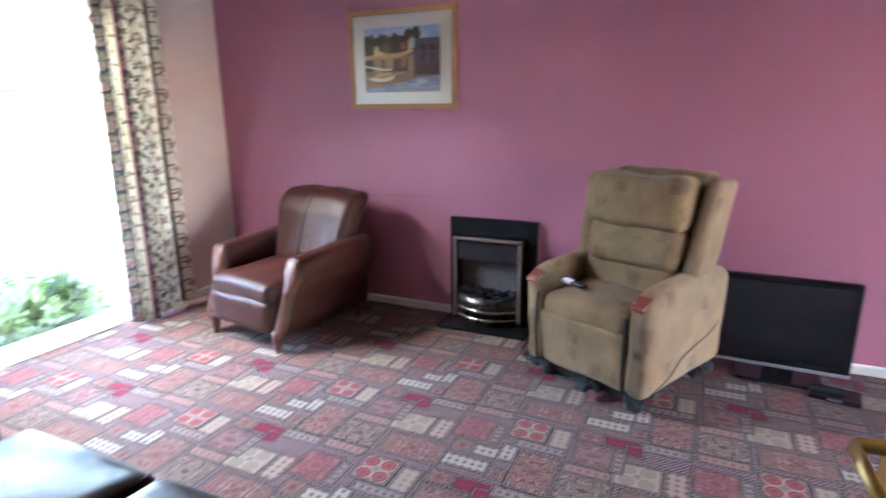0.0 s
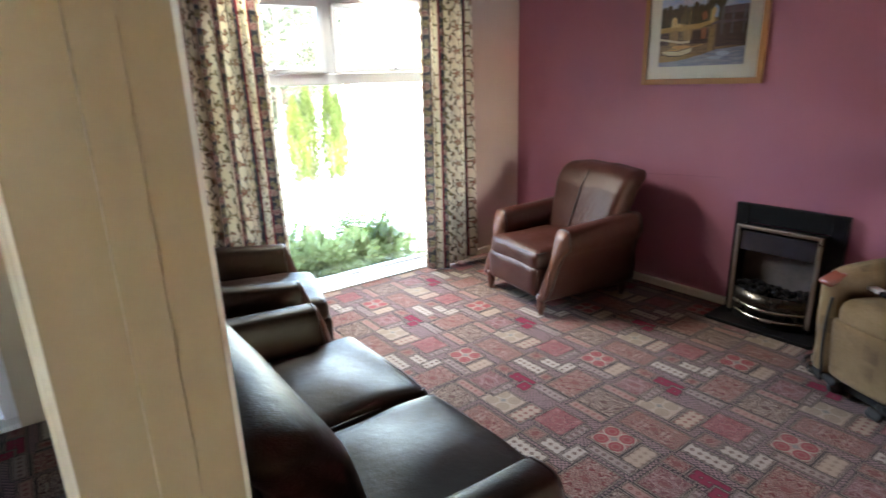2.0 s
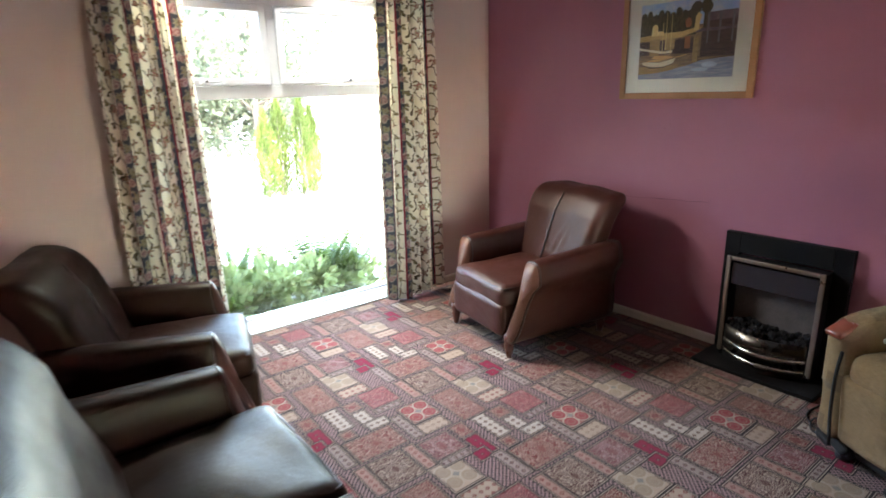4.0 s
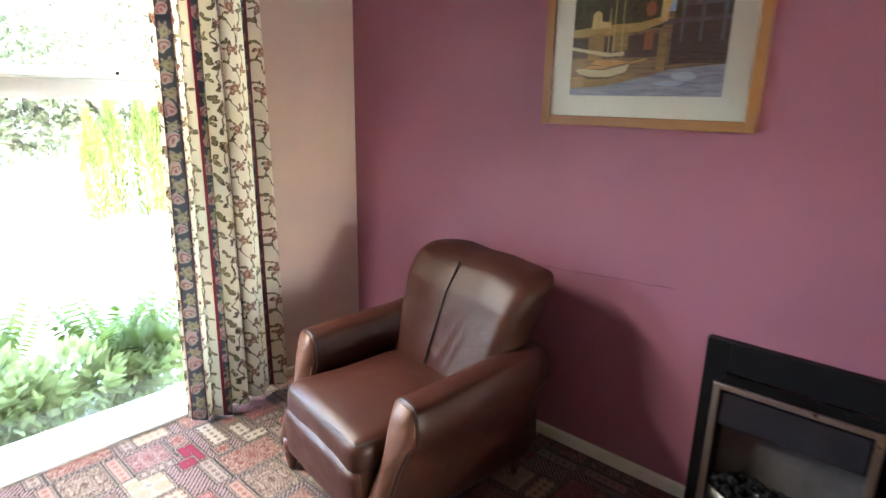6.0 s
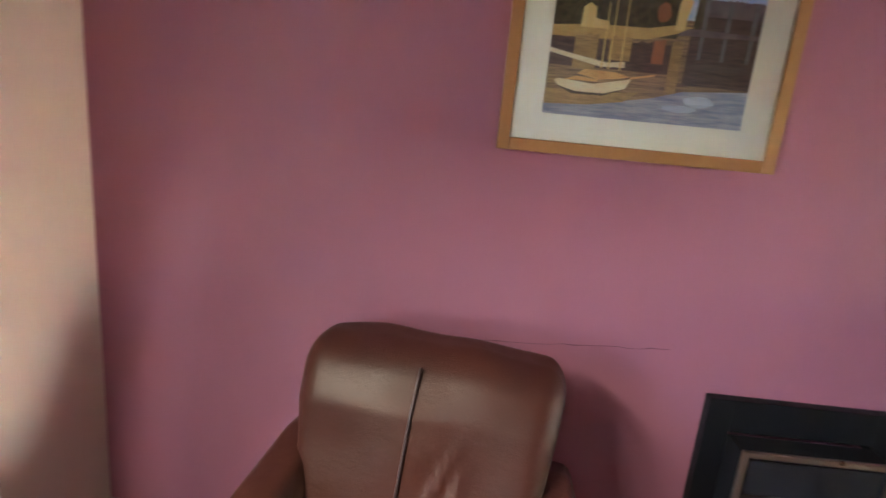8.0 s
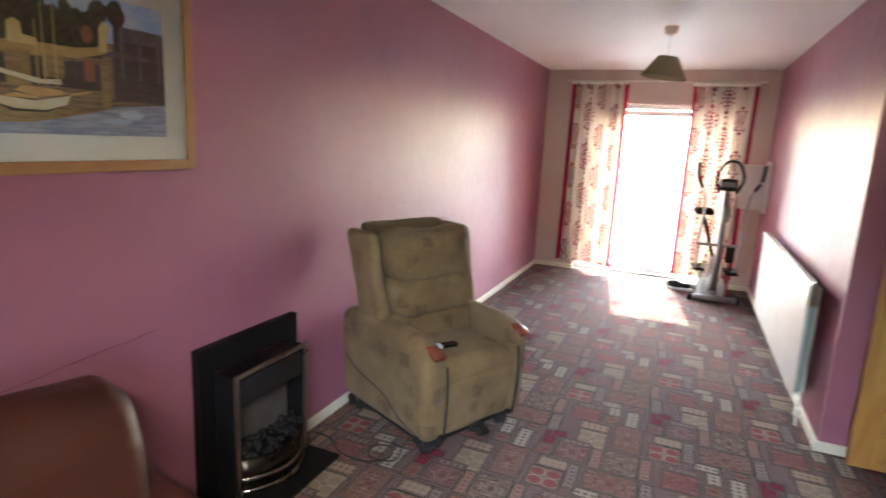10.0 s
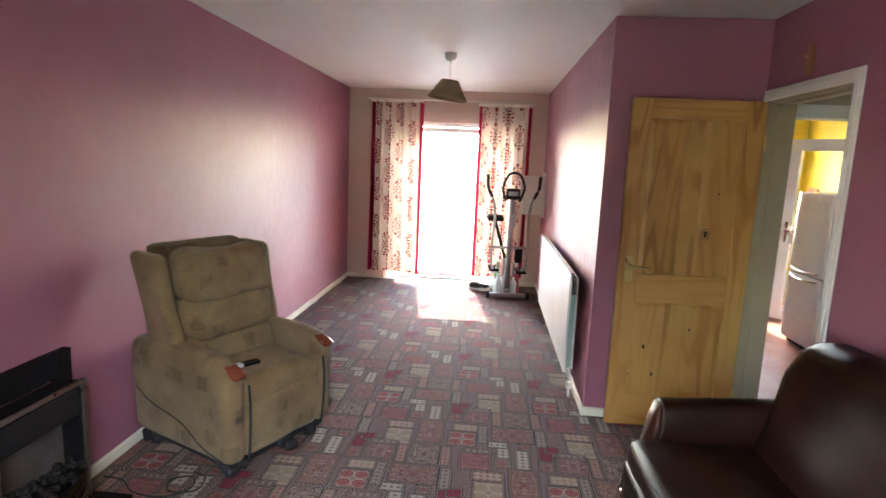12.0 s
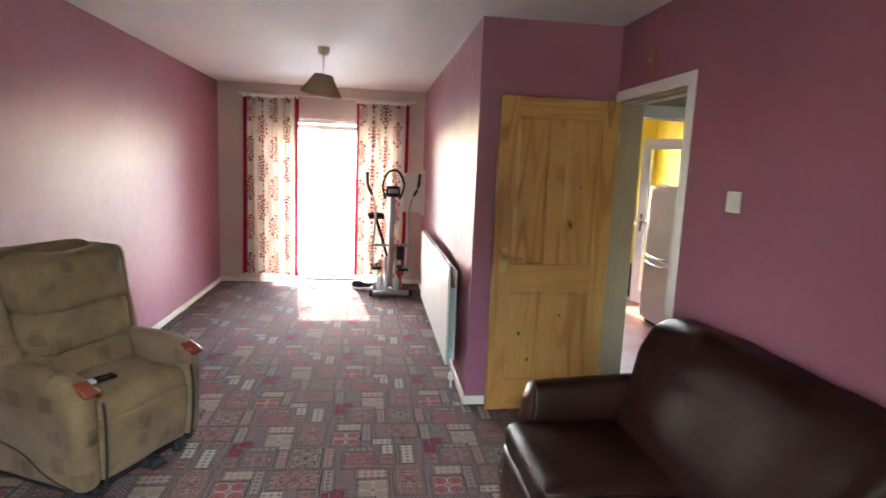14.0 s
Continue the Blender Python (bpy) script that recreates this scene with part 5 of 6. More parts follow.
pg = part("glazing", boxes(((0.0185, -PW + FW + 0.0005, -PH + FW + 0.0005), (0.0205, PW - FW - 0.0005, PH - FW - 0.0005))), M_PICGLASS, pic, "reflective picture glass")
pg.visible_shadow = False

# ---- television and box on the carpet ----
tv = thing("television", pose(0.225, 3.983, 0.0, 0, 0, 88), "black flat-screen television standing on the carpet against the wall", "television")
part("casing", boxes(((-0.313, -0.028, 0.075), (0.313, 0.028, 0.56)), bevel=0.008), M_BLACK, tv)
part("screen", boxes(((-0.286, -0.0312, 0.118), (0.286, -0.0285, 0.535))), M_GLOSSBLACK, tv, "dark glossy screen")
part("lower_trim", boxes(((-0.313, -0.034, 0.068), (0.313, -0.01, 0.086)), bevel=0.004), M_GREYMETAL, tv, "silver strip under the screen")
part("stand_neck", boxes(((-0.07, -0.02, 0.015), (0.07, 0.03, 0.08)), bevel=0.006), M_GLOSSBLACK, tv)
part("stand_base", boxes(((-0.21, -0.10, 0.001), (0.21, 0.10, 0.018)), bevel=0.007), M_GLOSSBLACK, tv)
stb = thing("set_top_box", pose(0.37, 4.22, 0.0, 0, 0, 80), "small flat black receiver box on the carpet", "receiver box")
part("body", boxes(((-0.11, -0.065, 0.004), (0.11, 0.065, 0.034)), bevel=0.005), M_GLOSSBLACK, stb)
part("display", boxes(((-0.03, -0.0665, 0.014), (0.03, -0.0652, 0.024))), M_GREYMETAL, stb)

cable = new("power_cable", None)
cable.matrix_world = pose(0.42, 2.72, 0.004)
tagged(cable, "thin black cable coiled loosely on the carpet", "cable")
cp = [(-0.36, 0.02, 0), (-0.25, 0.0, 0), (-0.15, -0.08, 0), (0.0, -0.10, 0), (0.10, -0.02, 0.004), (0.06, 0.07, 0.006), (-0.03, 0.03, 0.004), (0.02, -0.06, 0.006), (0.13, -0.03, 0.002), (0.12, 0.08, 0.002), (0.04, 0.12, 0.0)]
part("flex", tube(bmesh.new(), curve_points(cp, 8), 0.004, 6), M_RUBBER, cable, smooth=True)

# ---- curtains ----


def curtain(name, m, width, cloth_w, z0, z1, folds, depth, material, label, seed, hem=0.0, gather=0.85):
    """A hanging with soft, uneven folds; the cloth's true width runs along the pattern."""
    r = random.Random(seed)
    ph = [r.uniform(0, 6.28) for _ in range(4)]
    o = thing(name, m, label, "curtain")
    bm = bmesh.new()
    uvl = bm.loops.layers.uv.new("UVMap")
    nu, nz = folds * 14, 26
    rows = []
    for j in range(nz + 1):
        t = j / nz
        z = z0 + (z1 - z0) * t
        sp = 1 - (1 - gather) * t
        row = []
        for i in range(nu + 1):
            s = i / nu
            a = s * folds * math.tau + 0.5 * math.sin(3.1 * s * math.tau / 2 + ph[0]) + 0.25 * math.sin(t * 2.0 + ph[1] + 5 * s)
            amp = depth * (0.75 + 0.3 * math.sin(s * 9 + ph[2])) * (0.8 + 0.35 * (1 - t))
            x = (s - 0.5) * width * sp + 0.012 * math.sin(2 * a + ph[3]) + 0.01 * (1 - t) * math.sin(4 * s + ph[1])
            y = amp * math.sin(a) * (0.55 if j == nz else 1)
            dz = hem * (math.sin(s * 11 + ph[2]) * 0.5 + math.sin(s * 5 + ph[0])) * (1 - t) ** 6
            row.append((bm.verts.new((x, y, z + dz)), s * cloth_w, z))
        rows.append(row)
    for a, b in zip(rows, rows[1:]):
        for i in range(nu):
            q = (a[i], a[i + 1], b[i + 1], b[i])
            f = bm.faces.new([k[0] for k in q])
            for lp, k in zip(f.loops, q):
                lp[uvl].uv = (k[1], k[2])
    c = part("cloth", bm, material, o, smooth=True)
    sol = c.modifiers.new("thickness", "SOLIDIFY")
    sol.thickness = 0.0025
    bm = bmesh.new()
    box(bm, (-width * gather / 2, -0.018, z1 - 0.03), (width * gather / 2, 0.018, z1 + 0.004), 0.006)
    part("heading_tape", bm, M_PAPER, o, "plain gathered heading tape")
    return o


curtain("floral_curtain", pose(0.865, 0.115, 0, 0, 0, 0), 0.52, 1.0, 0.035, 2.28, 5, 0.045, M_FLORAL, "cream floral curtain with navy paisley stripes, drawn open", 4, 0.02)
curtain("floral_curtain", pose(2.478, 0.115, 0, 0, 0, 0), 0.50, 1.1, 0.04, 2.28, 5, 0.045, M_FLORAL, "cream floral curtain with navy paisley stripes, drawn open", 9, 0.02)
rail = thing("curtain_rail", pose(0, 0, 0), "white curtain rail above the garden window", "curtain rail")
part("track", boxes(((0.5, 0.09, 2.288), (2.85, 0.14, 2.31)), bevel=0.004), M_UPVC, rail)
for x in (0.6, 1.65, 2.7):
    part("bracket", boxes(((x - 0.012, 0.001, 2.292), (x + 0.012, 0.09, 2.306)), bevel=0.002), M_UPVC, rail)
curtain("medallion_curtain", pose(0.645, 7.565, 0), 0.68, 1.06, 0.125, 2.325, 6, 0.055, M_MEDAL, "cream curtain with red medallions and red edges, sunlit", 2, 0.01, 0.97)
curtain("medallion_curtain", pose(2.0, 7.565, 0), 0.68, 1.06, 0.125, 2.315, 6, 0.055, M_MEDAL, "cream curtain with red medallions and red edges, sunlit", 7, 0.01, 0.97)
rail = thing("curtain_rail", pose(0, 0, 0), "slim white curtain pole above the patio door", "curtain rail")
part("pole", tube(bmesh.new(), [(0.26, 7.565, 2.338), (2.40, 7.565, 2.332)], 0.009, 10), M_WHITE, rail, smooth=True)
for x in (0.30, 1.33, 2.36):
    part("bracket", boxes(((x - 0.01, 7.56, 2.325), (x + 0.01, 7.669, 2.348)), bevel=0.002), M_WHITE, rail)

# ---- pendant lamp ----
lamp = thing("pendant_lamp", pose(1.477, 5.18, 0), "tan fabric cone lampshade hanging from a white ceiling rose", "ceiling lamp")
part("ceiling_rose", lathe(bmesh.new(), [(0.05, H - 0.001), (0.05, H - 0.012), (0.044, H - 0.05), (0.012, H - 0.07)], 24), M_SWITCH, lamp, "white plastic ceiling rose", True)
part("flex", tube(bmesh.new(), [(0, 0, H - 0.03), (0.002, 0, 2.36), (0, 0, 2.245)], 0.004, 8), M_SWITCH, lamp, smooth=True)
part("lamp_holder", lathe(bmesh.new(), [(0.016, 2.25), (0.02, 2.235), (0.02, 2.19), (0.014, 2.185)], 14), M_SWITCH, lamp, smooth=True)
bm = bmesh.new()
prof = [(0.072, 2.258), (0.168, 2.105), (0.166, 2.103), (0.069, 2.256)]
rings = [[bm.verts.new((r * math.cos(k * math.tau / 36), r * math.sin(k * math.tau / 36), z)) for k in range(36)] for r, z in prof]
for i in range(4):
    a, b = rings[i], rings[(i + 1) % 4]
    for k in range(36):
        bm.faces.new((a[k], a[(k + 1) % 36], b[(k + 1) % 36], b[k]))
bmesh.ops.transform(bm, matrix=pose(0, 0, 2.25) @ pose(0, 0, 0, 0, 7, 0) @ pose(0, 0, -2.25), verts=bm.verts)
shade = part("shade", bm, M_SHADE, lamp, "tan fabric cone shade", True)
for k in range(3):
    a = k * math.tau / 3
    bm = bmesh.new()
    tube(bm, [(0.02 * math.cos(a), 0.02 * math.sin(a), 2.235), (0.07 * math.cos(a), 0.07 * math.sin(a), 2.252)], 0.002, 6)
    part("shade_arm", bm, M_CHROME, lamp)

# ---- radiator on the inner wall ----
rad = thing("radiator", pose(W2, 0, 0), "long white enamelled panel radiator on the wall", "radiator")
RY0, RY1, RZ0, RZ1 = 4.17, 6.30, 0.16, 0.865
bm = bmesh.new()
secs = []
n = 60
for i in range(n + 1):
    y = RY0 + (RY1 - RY0) * i / n
    d = 0.004 if (i % 2) else 0.0
    secs.append([(-0.098 - d, y, RZ0), (-0.088, y, RZ0), (-0.088, y, RZ1 - 0.01), (-0.095, y, RZ1), (-0.104, y, RZ1 - 0.012)])
part("front_panel", loft(bm, secs), M_RADPAINT, rad, smooth=False)
part("back_panel", boxes(((-0.045, RY0 + 0.03, RZ0 + 0.02), (-0.035, RY1 - 0.03, RZ1 - 0.03)), bevel=0.003), M_RADPAINT, rad)
part("top_lip", boxes(((-0.112, RY0, RZ1 + 0.001), (-0.07, RY1, RZ1 + 0.012)), bevel=0.004), M_RADPAINT, rad)
part("end_strip", boxes(((-0.084, RY0 + 0.01, RZ0 + 0.03), (-0.05, RY0 + 0.022, 0.72)), bevel=0.003), M_TEAL, rad, "faded teal end strip")
for y in (RY0 + 0.25, RY1 - 0.25):
    part("bracket", boxes(((-0.086, y - 0.015, 0.3), (-0.001, y + 0.015, 0.6)), bevel=0.003), M_GREYMETAL, rad)
part("pipe", tube(bmesh.new(), [(-0.06, RY0 - 0.03, 0.001), (-0.06, RY0 - 0.03, 0.17), (-0.06, RY0 + 0.02, 0.20)], 0.008, 8), M_RADPAINT, rad, smooth=True)
part("valve", lathe(bmesh.new(), [(0.014, 0.0), (0.02, 0.006), (0.02, 0.045), (0.015, 0.055)], 14, pose(-0.06, RY0 - 0.03, 0.06)), M_SWITCH, rad, smooth=True)

# ---- cream wall box beyond the radiator ----
cab = thing("wall_cabinet", pose(W2, 7.36, 0), "cream painted box cabinet fixed to the wall", "wall cabinet")
part("body", boxes(((-0.27, -0.07, 0.985), (-0.03, 0.12, 1.455)), bevel=0.004), M_RADPAINT, cab)
part("back_plate", boxes(((-0.029, -0.10, 0.95), (-0.001, 0.16, 1.50)), bevel=0.003), M_WHITE, cab)
part("door", boxes(((-0.262, -0.076, 0.995), (-0.038, -0.071, 1.445)), bevel=0.002), M_RADPAINT, cab)

# ---- elliptical trainer ----
el = thing("elliptical_trainer", pose(2.13, 7.04, 0, 0, 0, 4), "grey steel cross trainer with curved arms, beside the patio curtain", "exercise machine")
part("front_foot", tube(bmesh.new(), [(-0.24, -0.10, 0.035), (0.24, -0.10, 0.035)], 0.034, 12), M_GREYMETAL, el, smooth=True)
for s in (-1, 1):
    part("end_cap", tube(bmesh.new(), [(s * 0.215, -0.10, 0.037), (s * 0.255, -0.10, 0.037)], 0.039, 12), M_RUBBER, el, smooth=True)
part("rear_foot", tube(bmesh.new(), [(-0.2, 0.42, 0.035), (0.2, 0.42, 0.035)], 0.032, 12), M_GREYMETAL, el, smooth=True)
part("main_beam", boxes(((-0.03, -0.09, 0.045), (0.03, 0.42, 0.10)), bevel=0.008), M_GREYMETAL, el)
part("upright", tube(bmesh.new(), [(0, 0.02, 0.08), (0, 0.0, 0.5), (0, -0.03, 0.9), (0, -0.05, 1.20)], [0.035, 0.033, 0.032, 0.03], 12), M_GREYMETAL, el, smooth=True)
part("tensioner", boxes(((-0.022, -0.075, 0.86), (0.05, -0.045, 1.02)), bevel=0.006), M_GREYMETAL, el)
con = part("console", soft(bmesh.new(), (0, -0.075, 1.245), (0.165, 0.06, 0.13), 0.028, 0, 0, 8), M_RUBBER, el, "black display console", True)
part("display", boxes(((-0.055, -0.109, 1.225), (0.055, -0.1055, 1.275))), M_GREYMETAL, con)
loop = curve_points([(-0.08, -0.06, 1.16), (-0.115, -0.09, 1.26), (-0.12, -0.12, 1.34), (-0.07, -0.13, 1.46), (0, -0.13, 1.49), (0.07, -0.13, 1.46), (0.12, -0.12, 1.34), (0.115, -0.09, 1.26), (0.08, -0.06, 1.16)], 5)
part("fixed_handlebar", tube(bmesh.new(), loop, 0.015, 10), M_RUBBER, el, smooth=True)
for s, k in ((-1, 0.06), (1, -0.05)):
    pts = curve_points([(s * 0.20, 0.02 + k, 0.35), (s * 0.205, 0.0 + k, 0.62), (s * 0.19, -0.04 + k, 0.95), (s * 0.215, -0.06 + k, 1.15), (s * 0.285, -0.08 + k, 1.30), (s * 0.30, -0.09 + k, 1.46)], 6)
    arm = part("moving_arm", tube(bmesh.new(), pts, 0.015, 10), M_GREYMETAL, el, smooth=True)
    part("grip", tube(bmesh.new(), pts[-11:], 0.019, 10), M_RUBBER, arm, "black foam grip", True)
    part("foot_bar", tube(bmesh.new(), [(s * 0.18, 0.0 + k, 0.36), (s * 0.17, 0.20, 0.26), (s * 0.13, 0.45, 0.22)], 0.017, 10), M_GREYMETAL, el, smooth=True)
    part("pedal", boxes(((s * 0.16 - 0.06, 0.02 + k, 0.285), (s * 0.16 + 0.06, 0.34 + k, 0.315)), bevel=0.012), M_RUBBER, el, "black moulded pedal")
    part("crank_arm", boxes(((s * 0.095 - 0.012, 0.22, 0.2), (s * 0.095 + 0.012, 0.26, 0.38)), bevel=0.004), M_GREYMETAL, el)
part("cross_bar", tube(bmesh.new(), [(-0.23, -0.01, 0.60), (0.23, -0.01, 0.60)], 0.018, 10), M_GREYMETAL, el, smooth=True)
part("flywheel_cover", lathe(bmesh.new(), [(0.02, -0.045), (0.14, -0.045), (0.155, -0.03), (0.155, 0.03), (0.14, 0.045), (0.02, 0.045)], 32, pose(0, 0.30, 0.27, 0, 90, 0)), M_GREYMETAL, el, smooth=False)
part("saddle", soft(bmesh.new(), (-0.16, 0.34, 0.92), (0.2, 0.26, 0.07), 0.032, 0, 0, 8), M_RUBBER, el, "black saddle", True)
part("saddle_post", tube(bmesh.new(), [(0, 0.30, 0.38), (-0.10, 0.32, 0.7), (-0.16, 0.34, 0.90)], 0.02, 10), M_RUBBER, el, smooth=True)
part("bottle_holder", boxes(((0.07, -0.03, 0.42), (0.16, 0.05, 0.60)), bevel=0.02), M_RUBBER, el)
for x, y, h, r, mm, w in ((-0.11, 0.13, 0.26, 0.04, M_CLEARBOTTLE, "pale"), (-0.02, 0.17, 0.30, 0.042, M_CLEARBOTTLE, "pale"), (0.08, 0.15, 0.22, 0.038, M_CLEARBOTTLE, "pale"), (0.11, 0.19, 0.32, 0.04, M_PINKPLASTIC, "pinkish red"), (-0.13, 0.20, 0.40, 0.036, M_GREENPLASTIC, "pale green")):
    b = tagged(part("plastic_bottle", lathe(bmesh.new(), [(r * 0.9, 0.0), (r, 0.01), (r, h * 0.66), (r * 0.8, h * 0.76), (r * 0.36, h * 0.87), (r * 0.36, h)], 16), mm, None, smooth=True), w + " plastic bottle standing under the cross trainer", "bottle", "bottles under the trainer")
    b.matrix_world = pose(2.13 + x, 6.99 + y + (0.0), 0.001)
shoe = thing("trainer_shoe", pose(1.80, 7.28, 0.001, 0, 0, 80), "black and white sports shoe on the carpet", "shoe")
part("sole", soft(bmesh.new(), (0, 0, 0.015), (0.09, 0.27, 0.03), 0.014, 0, 0, 8, lambda p: Vector((p.x * (1 - 0.25 * abs(p.y) / 0.14), p.y, p.z + 0.01 * (p.y / 0.14) ** 2))), M_UPVC, shoe, "white sole", True)
part("upper", soft(bmesh.new(), (0, 0.01, 0.06), (0.082, 0.25, 0.075), 0.034, 0, 0, 10, lambda p: Vector((p.x * (1 - 0.25 * abs(p.y) / 0.14), p.y, p.z * (1.15 if p.y > 0 else 0.72)))), M_RUBBER, shoe, smooth=True)

# ---- small fittings ----
sw = thing("light_switch", pose(W1 - 0.0005, 2.585, 1.464), "ivory plastic double light switch on the pink wall", "light switch")
part("plate", boxes(((-0.011, -0.045, -0.045), (0, 0.045, 0.045)), bevel=0.004), M_SWITCH, sw)
for y in (-0.016, 0.016):
    part("rocker", boxes(((-0.0145, y - 0.007, -0.013), (-0.0112, y + 0.007, 0.013)), bevel=0.0015), M_SWITCH, sw)
wedge = thing("wooden_plaque", pose(W1 - 0.0005, 3.43, 2.17), "small brown wooden block fixed above the doorway", "wall plaque")
part("block", boxes(((-0.014, -0.028, -0.065), (0, 0.028, 0.075)), bevel=0.004), M_FRAMEWOOD, wedge)
part("hook", tube(bmesh.new(), [(-0.014, 0, 0.02), (-0.03, 0, 0.015), (-0.034, 0, 0.03)], 0.003, 6), M_BRASS, wedge)
tvs = thing("wall_socket", pose(0.0005, 4.75, 0.36), "white plastic socket low on the pink wall", "socket")
part("plate", boxes(((0, -0.07, -0.042), (0.011, 0.07, 0.042)), bevel=0.003), M_SWITCH, tvs)

# ---- kitchen beyond ----
fr = thing("fridge_freezer", pose(5.10, 5.68, -0.003, 0, 0, -90), "white fridge freezer with curved door handles", "fridge")
part("cabinet", boxes(((-0.275, -0.26, 0.03), (0.275, 0.28, 1.46)), bevel=0.008), M_FRIDGE, fr)
for z0, z1 in ((0.06, 0.70), (0.715, 1.455)):
    d = part("door", soft(bmesh.new(), (0, -0.295, (z0 + z1) / 2), (0.548, 0.06, z1 - z0), 0.02, 0, 0, 8), M_FRIDGE, fr, smooth=True)
    hz = z1 - 0.03 if z0 < 0.5 else z0 + 0.03
    part("handle", tube(bmesh.new(), curve_points([(-0.22, -0.325, hz), (-0.1, -0.345, hz - 0.012), (0.1, -0.345, hz - 0.012), (0.22, -0.325, hz)], 5), 0.008, 8), M_CHROME, d, smooth=True)
part("kick_plate", boxes(((-0.27, -0.25, 0.001), (0.27, 0.27, 0.03))), M_BLACK, fr)
kd = thing("door_3", pose(5.56, 6.13, 0, 0, 0, 126), "white plastic half-glazed kitchen door, ajar", "door")
kd["kind"] = "structure"
part("door_stiles", boxes(((0, -0.03, 0.02), (0.11, 0.03, 1.98)), ((0.70, -0.03, 0.02), (0.81, 0.03, 1.98)), ((0.11, -0.03, 0.02), (0.70, 0.03, 0.17)), ((0.11, -0.03, 0.86), (0.70, 0.03, 0.98)), ((0.11, -0.03, 1.86), (0.70, 0.03, 1.98)), bevel=0.004), M_UPVC, kd)
for z0, z1 in ((0.16, 0.87), (0.97, 1.87)):
    g = part("pane", boxes(((0.105, -0.006, z0), (0.705, 0.006, z1))), M_GLASS, kd)
    g.visible_shadow = False
for s in (-1, 1):
    part("handle", boxes(((0.735, min(s * 0.031, s * 0.036), 0.88), (0.765, max(s * 0.031, s * 0.036), 1.1)), ((0.63, min(s * 0.06, s * 0.075), 0.99), (0.76, max(s * 0.06, s * 0.075), 1.01)), ((0.742, min(s * 0.036, s * 0.06), 0.992), (0.758, max(s * 0.036, s * 0.06), 1.008)), bevel=0.002), M_CHROME, kd)
bin_ = thing("kitchen_bin", pose(5.25, 7.2, -0.003), "small dark kitchen bin", "bin")
part("body", lathe(bmesh.new(), [(0.12, 0.0), (0.14, 0.01), (0.15, 0.36), (0.13, 0.40)], 20), M_RUBBER, bin_, smooth=True)
wu = thing("worktop_unit", pose(5.35, 7.12, 0), "kitchen wall shelf with a blue tub and cloth", "shelf")
part("shelf", boxes(((-0.02, -0.18, 0.90), (0.249, 0.35, 0.93)), bevel=0.004), M_FRIDGE, wu)
part("bracket", boxes(((0.20, 0.05, 0.75), (0.249, 0.08, 0.90)), bevel=0.003), M_FRIDGE, wu)
tub = tagged(part("plastic_tub", lathe(bmesh.new(), [(0.05, 0), (0.06, 0.01), (0.068, 0.07), (0.06, 0.075)], 18, pose(5.39, 7.02, 0.931)), M_BLUE, None, smooth=True), "blue plastic tub on the kitchen shelf", "tub")
cl = thing("hanging_cloth", pose(5.585, 7.2, 0), "pinkish cloth hanging on the yellow kitchen wall", "cloth")
part("cloth", soft(bmesh.new(), (0, 0, 1.25), (0.03, 0.22, 0.42), 0.012, 0, 0.02, 10), M_TOWEL, cl, smooth=True)

# ---- outdoors ----
setting("ground", boxes(((-160, -160, -0.6), (160, 160, -0.24))), M_GROUND, "pale grass and gravel garden ground", "ground")
setting("patio_slabs", boxes(((-0.5, 7.96, -0.16), (4.5, 11.5, -0.05)), bevel=0.01), M_SLAB, "pale concrete patio in full sun", "patio")


def leaf_quad(bm, c, d, up, ln, w):
    s = d.cross(up)
    s = s.normalized() * w if s.length > 1e-6 else Vector((w, 0, 0))
    a = [c, c + d * ln * 0.45 + s, c + d * ln - up * ln * 0.12, c + d * ln * 0.45 - s]
    bm.faces.new([bm.verts.new(p) for p in a])


def rand_dir(r):
    z, a = r.uniform(-1, 1), r.uniform(0, math.tau)
    q = math.sqrt(1 - z * z)
    return Vector((q * math.cos(a), q * math.sin(a), z))


def bush(name, m, size, n, leaf, seed, material, label, category):
    r = random.Random(seed)
    o = thing(name, m, label, category)
    bm = bmesh.new()
    for k in range(5):
        a = r.uniform(0, math.tau)
        e = Vector((math.cos(a) * size[0] * 0.3, math.sin(a) * size[1] * 0.3, size[2] * 0.6))
        tube(bm, [(0, 0, 0), tuple(e * 0.5 + Vector((0, 0, 0.03))), tuple(e)], [0.006, 0.005, 0.003], 5)
    part("stems", bm, M_BARK, o)
    bm = bmesh.new()
    lob = [(Vector((r.uniform(-0.7, 0.7) * size[0], r.uniform(-0.7, 0.7) * size[1], r.uniform(0.3, 0.8) * size[2])), r.uniform(0.25, 0.5)) for _ in range(9)]
    for _ in range(n):
        c, q = lob[r.randrange(9)]
        d = rand_dir(r)
        p = c + Vector((d.x * q * size[0], d.y * q * size[1], d.z * q * size[2])) * r.uniform(0.6, 1.0)
        p.z = max(0.02, p.z)
        leaf_quad(bm, p, (d + Vector((0, 0, 0.3))).normalized(), rand_dir(r), leaf * r.uniform(0.7, 1.3), leaf * 0.32)
    part("leaves", bm, material, o, kind="stuff")
    return o


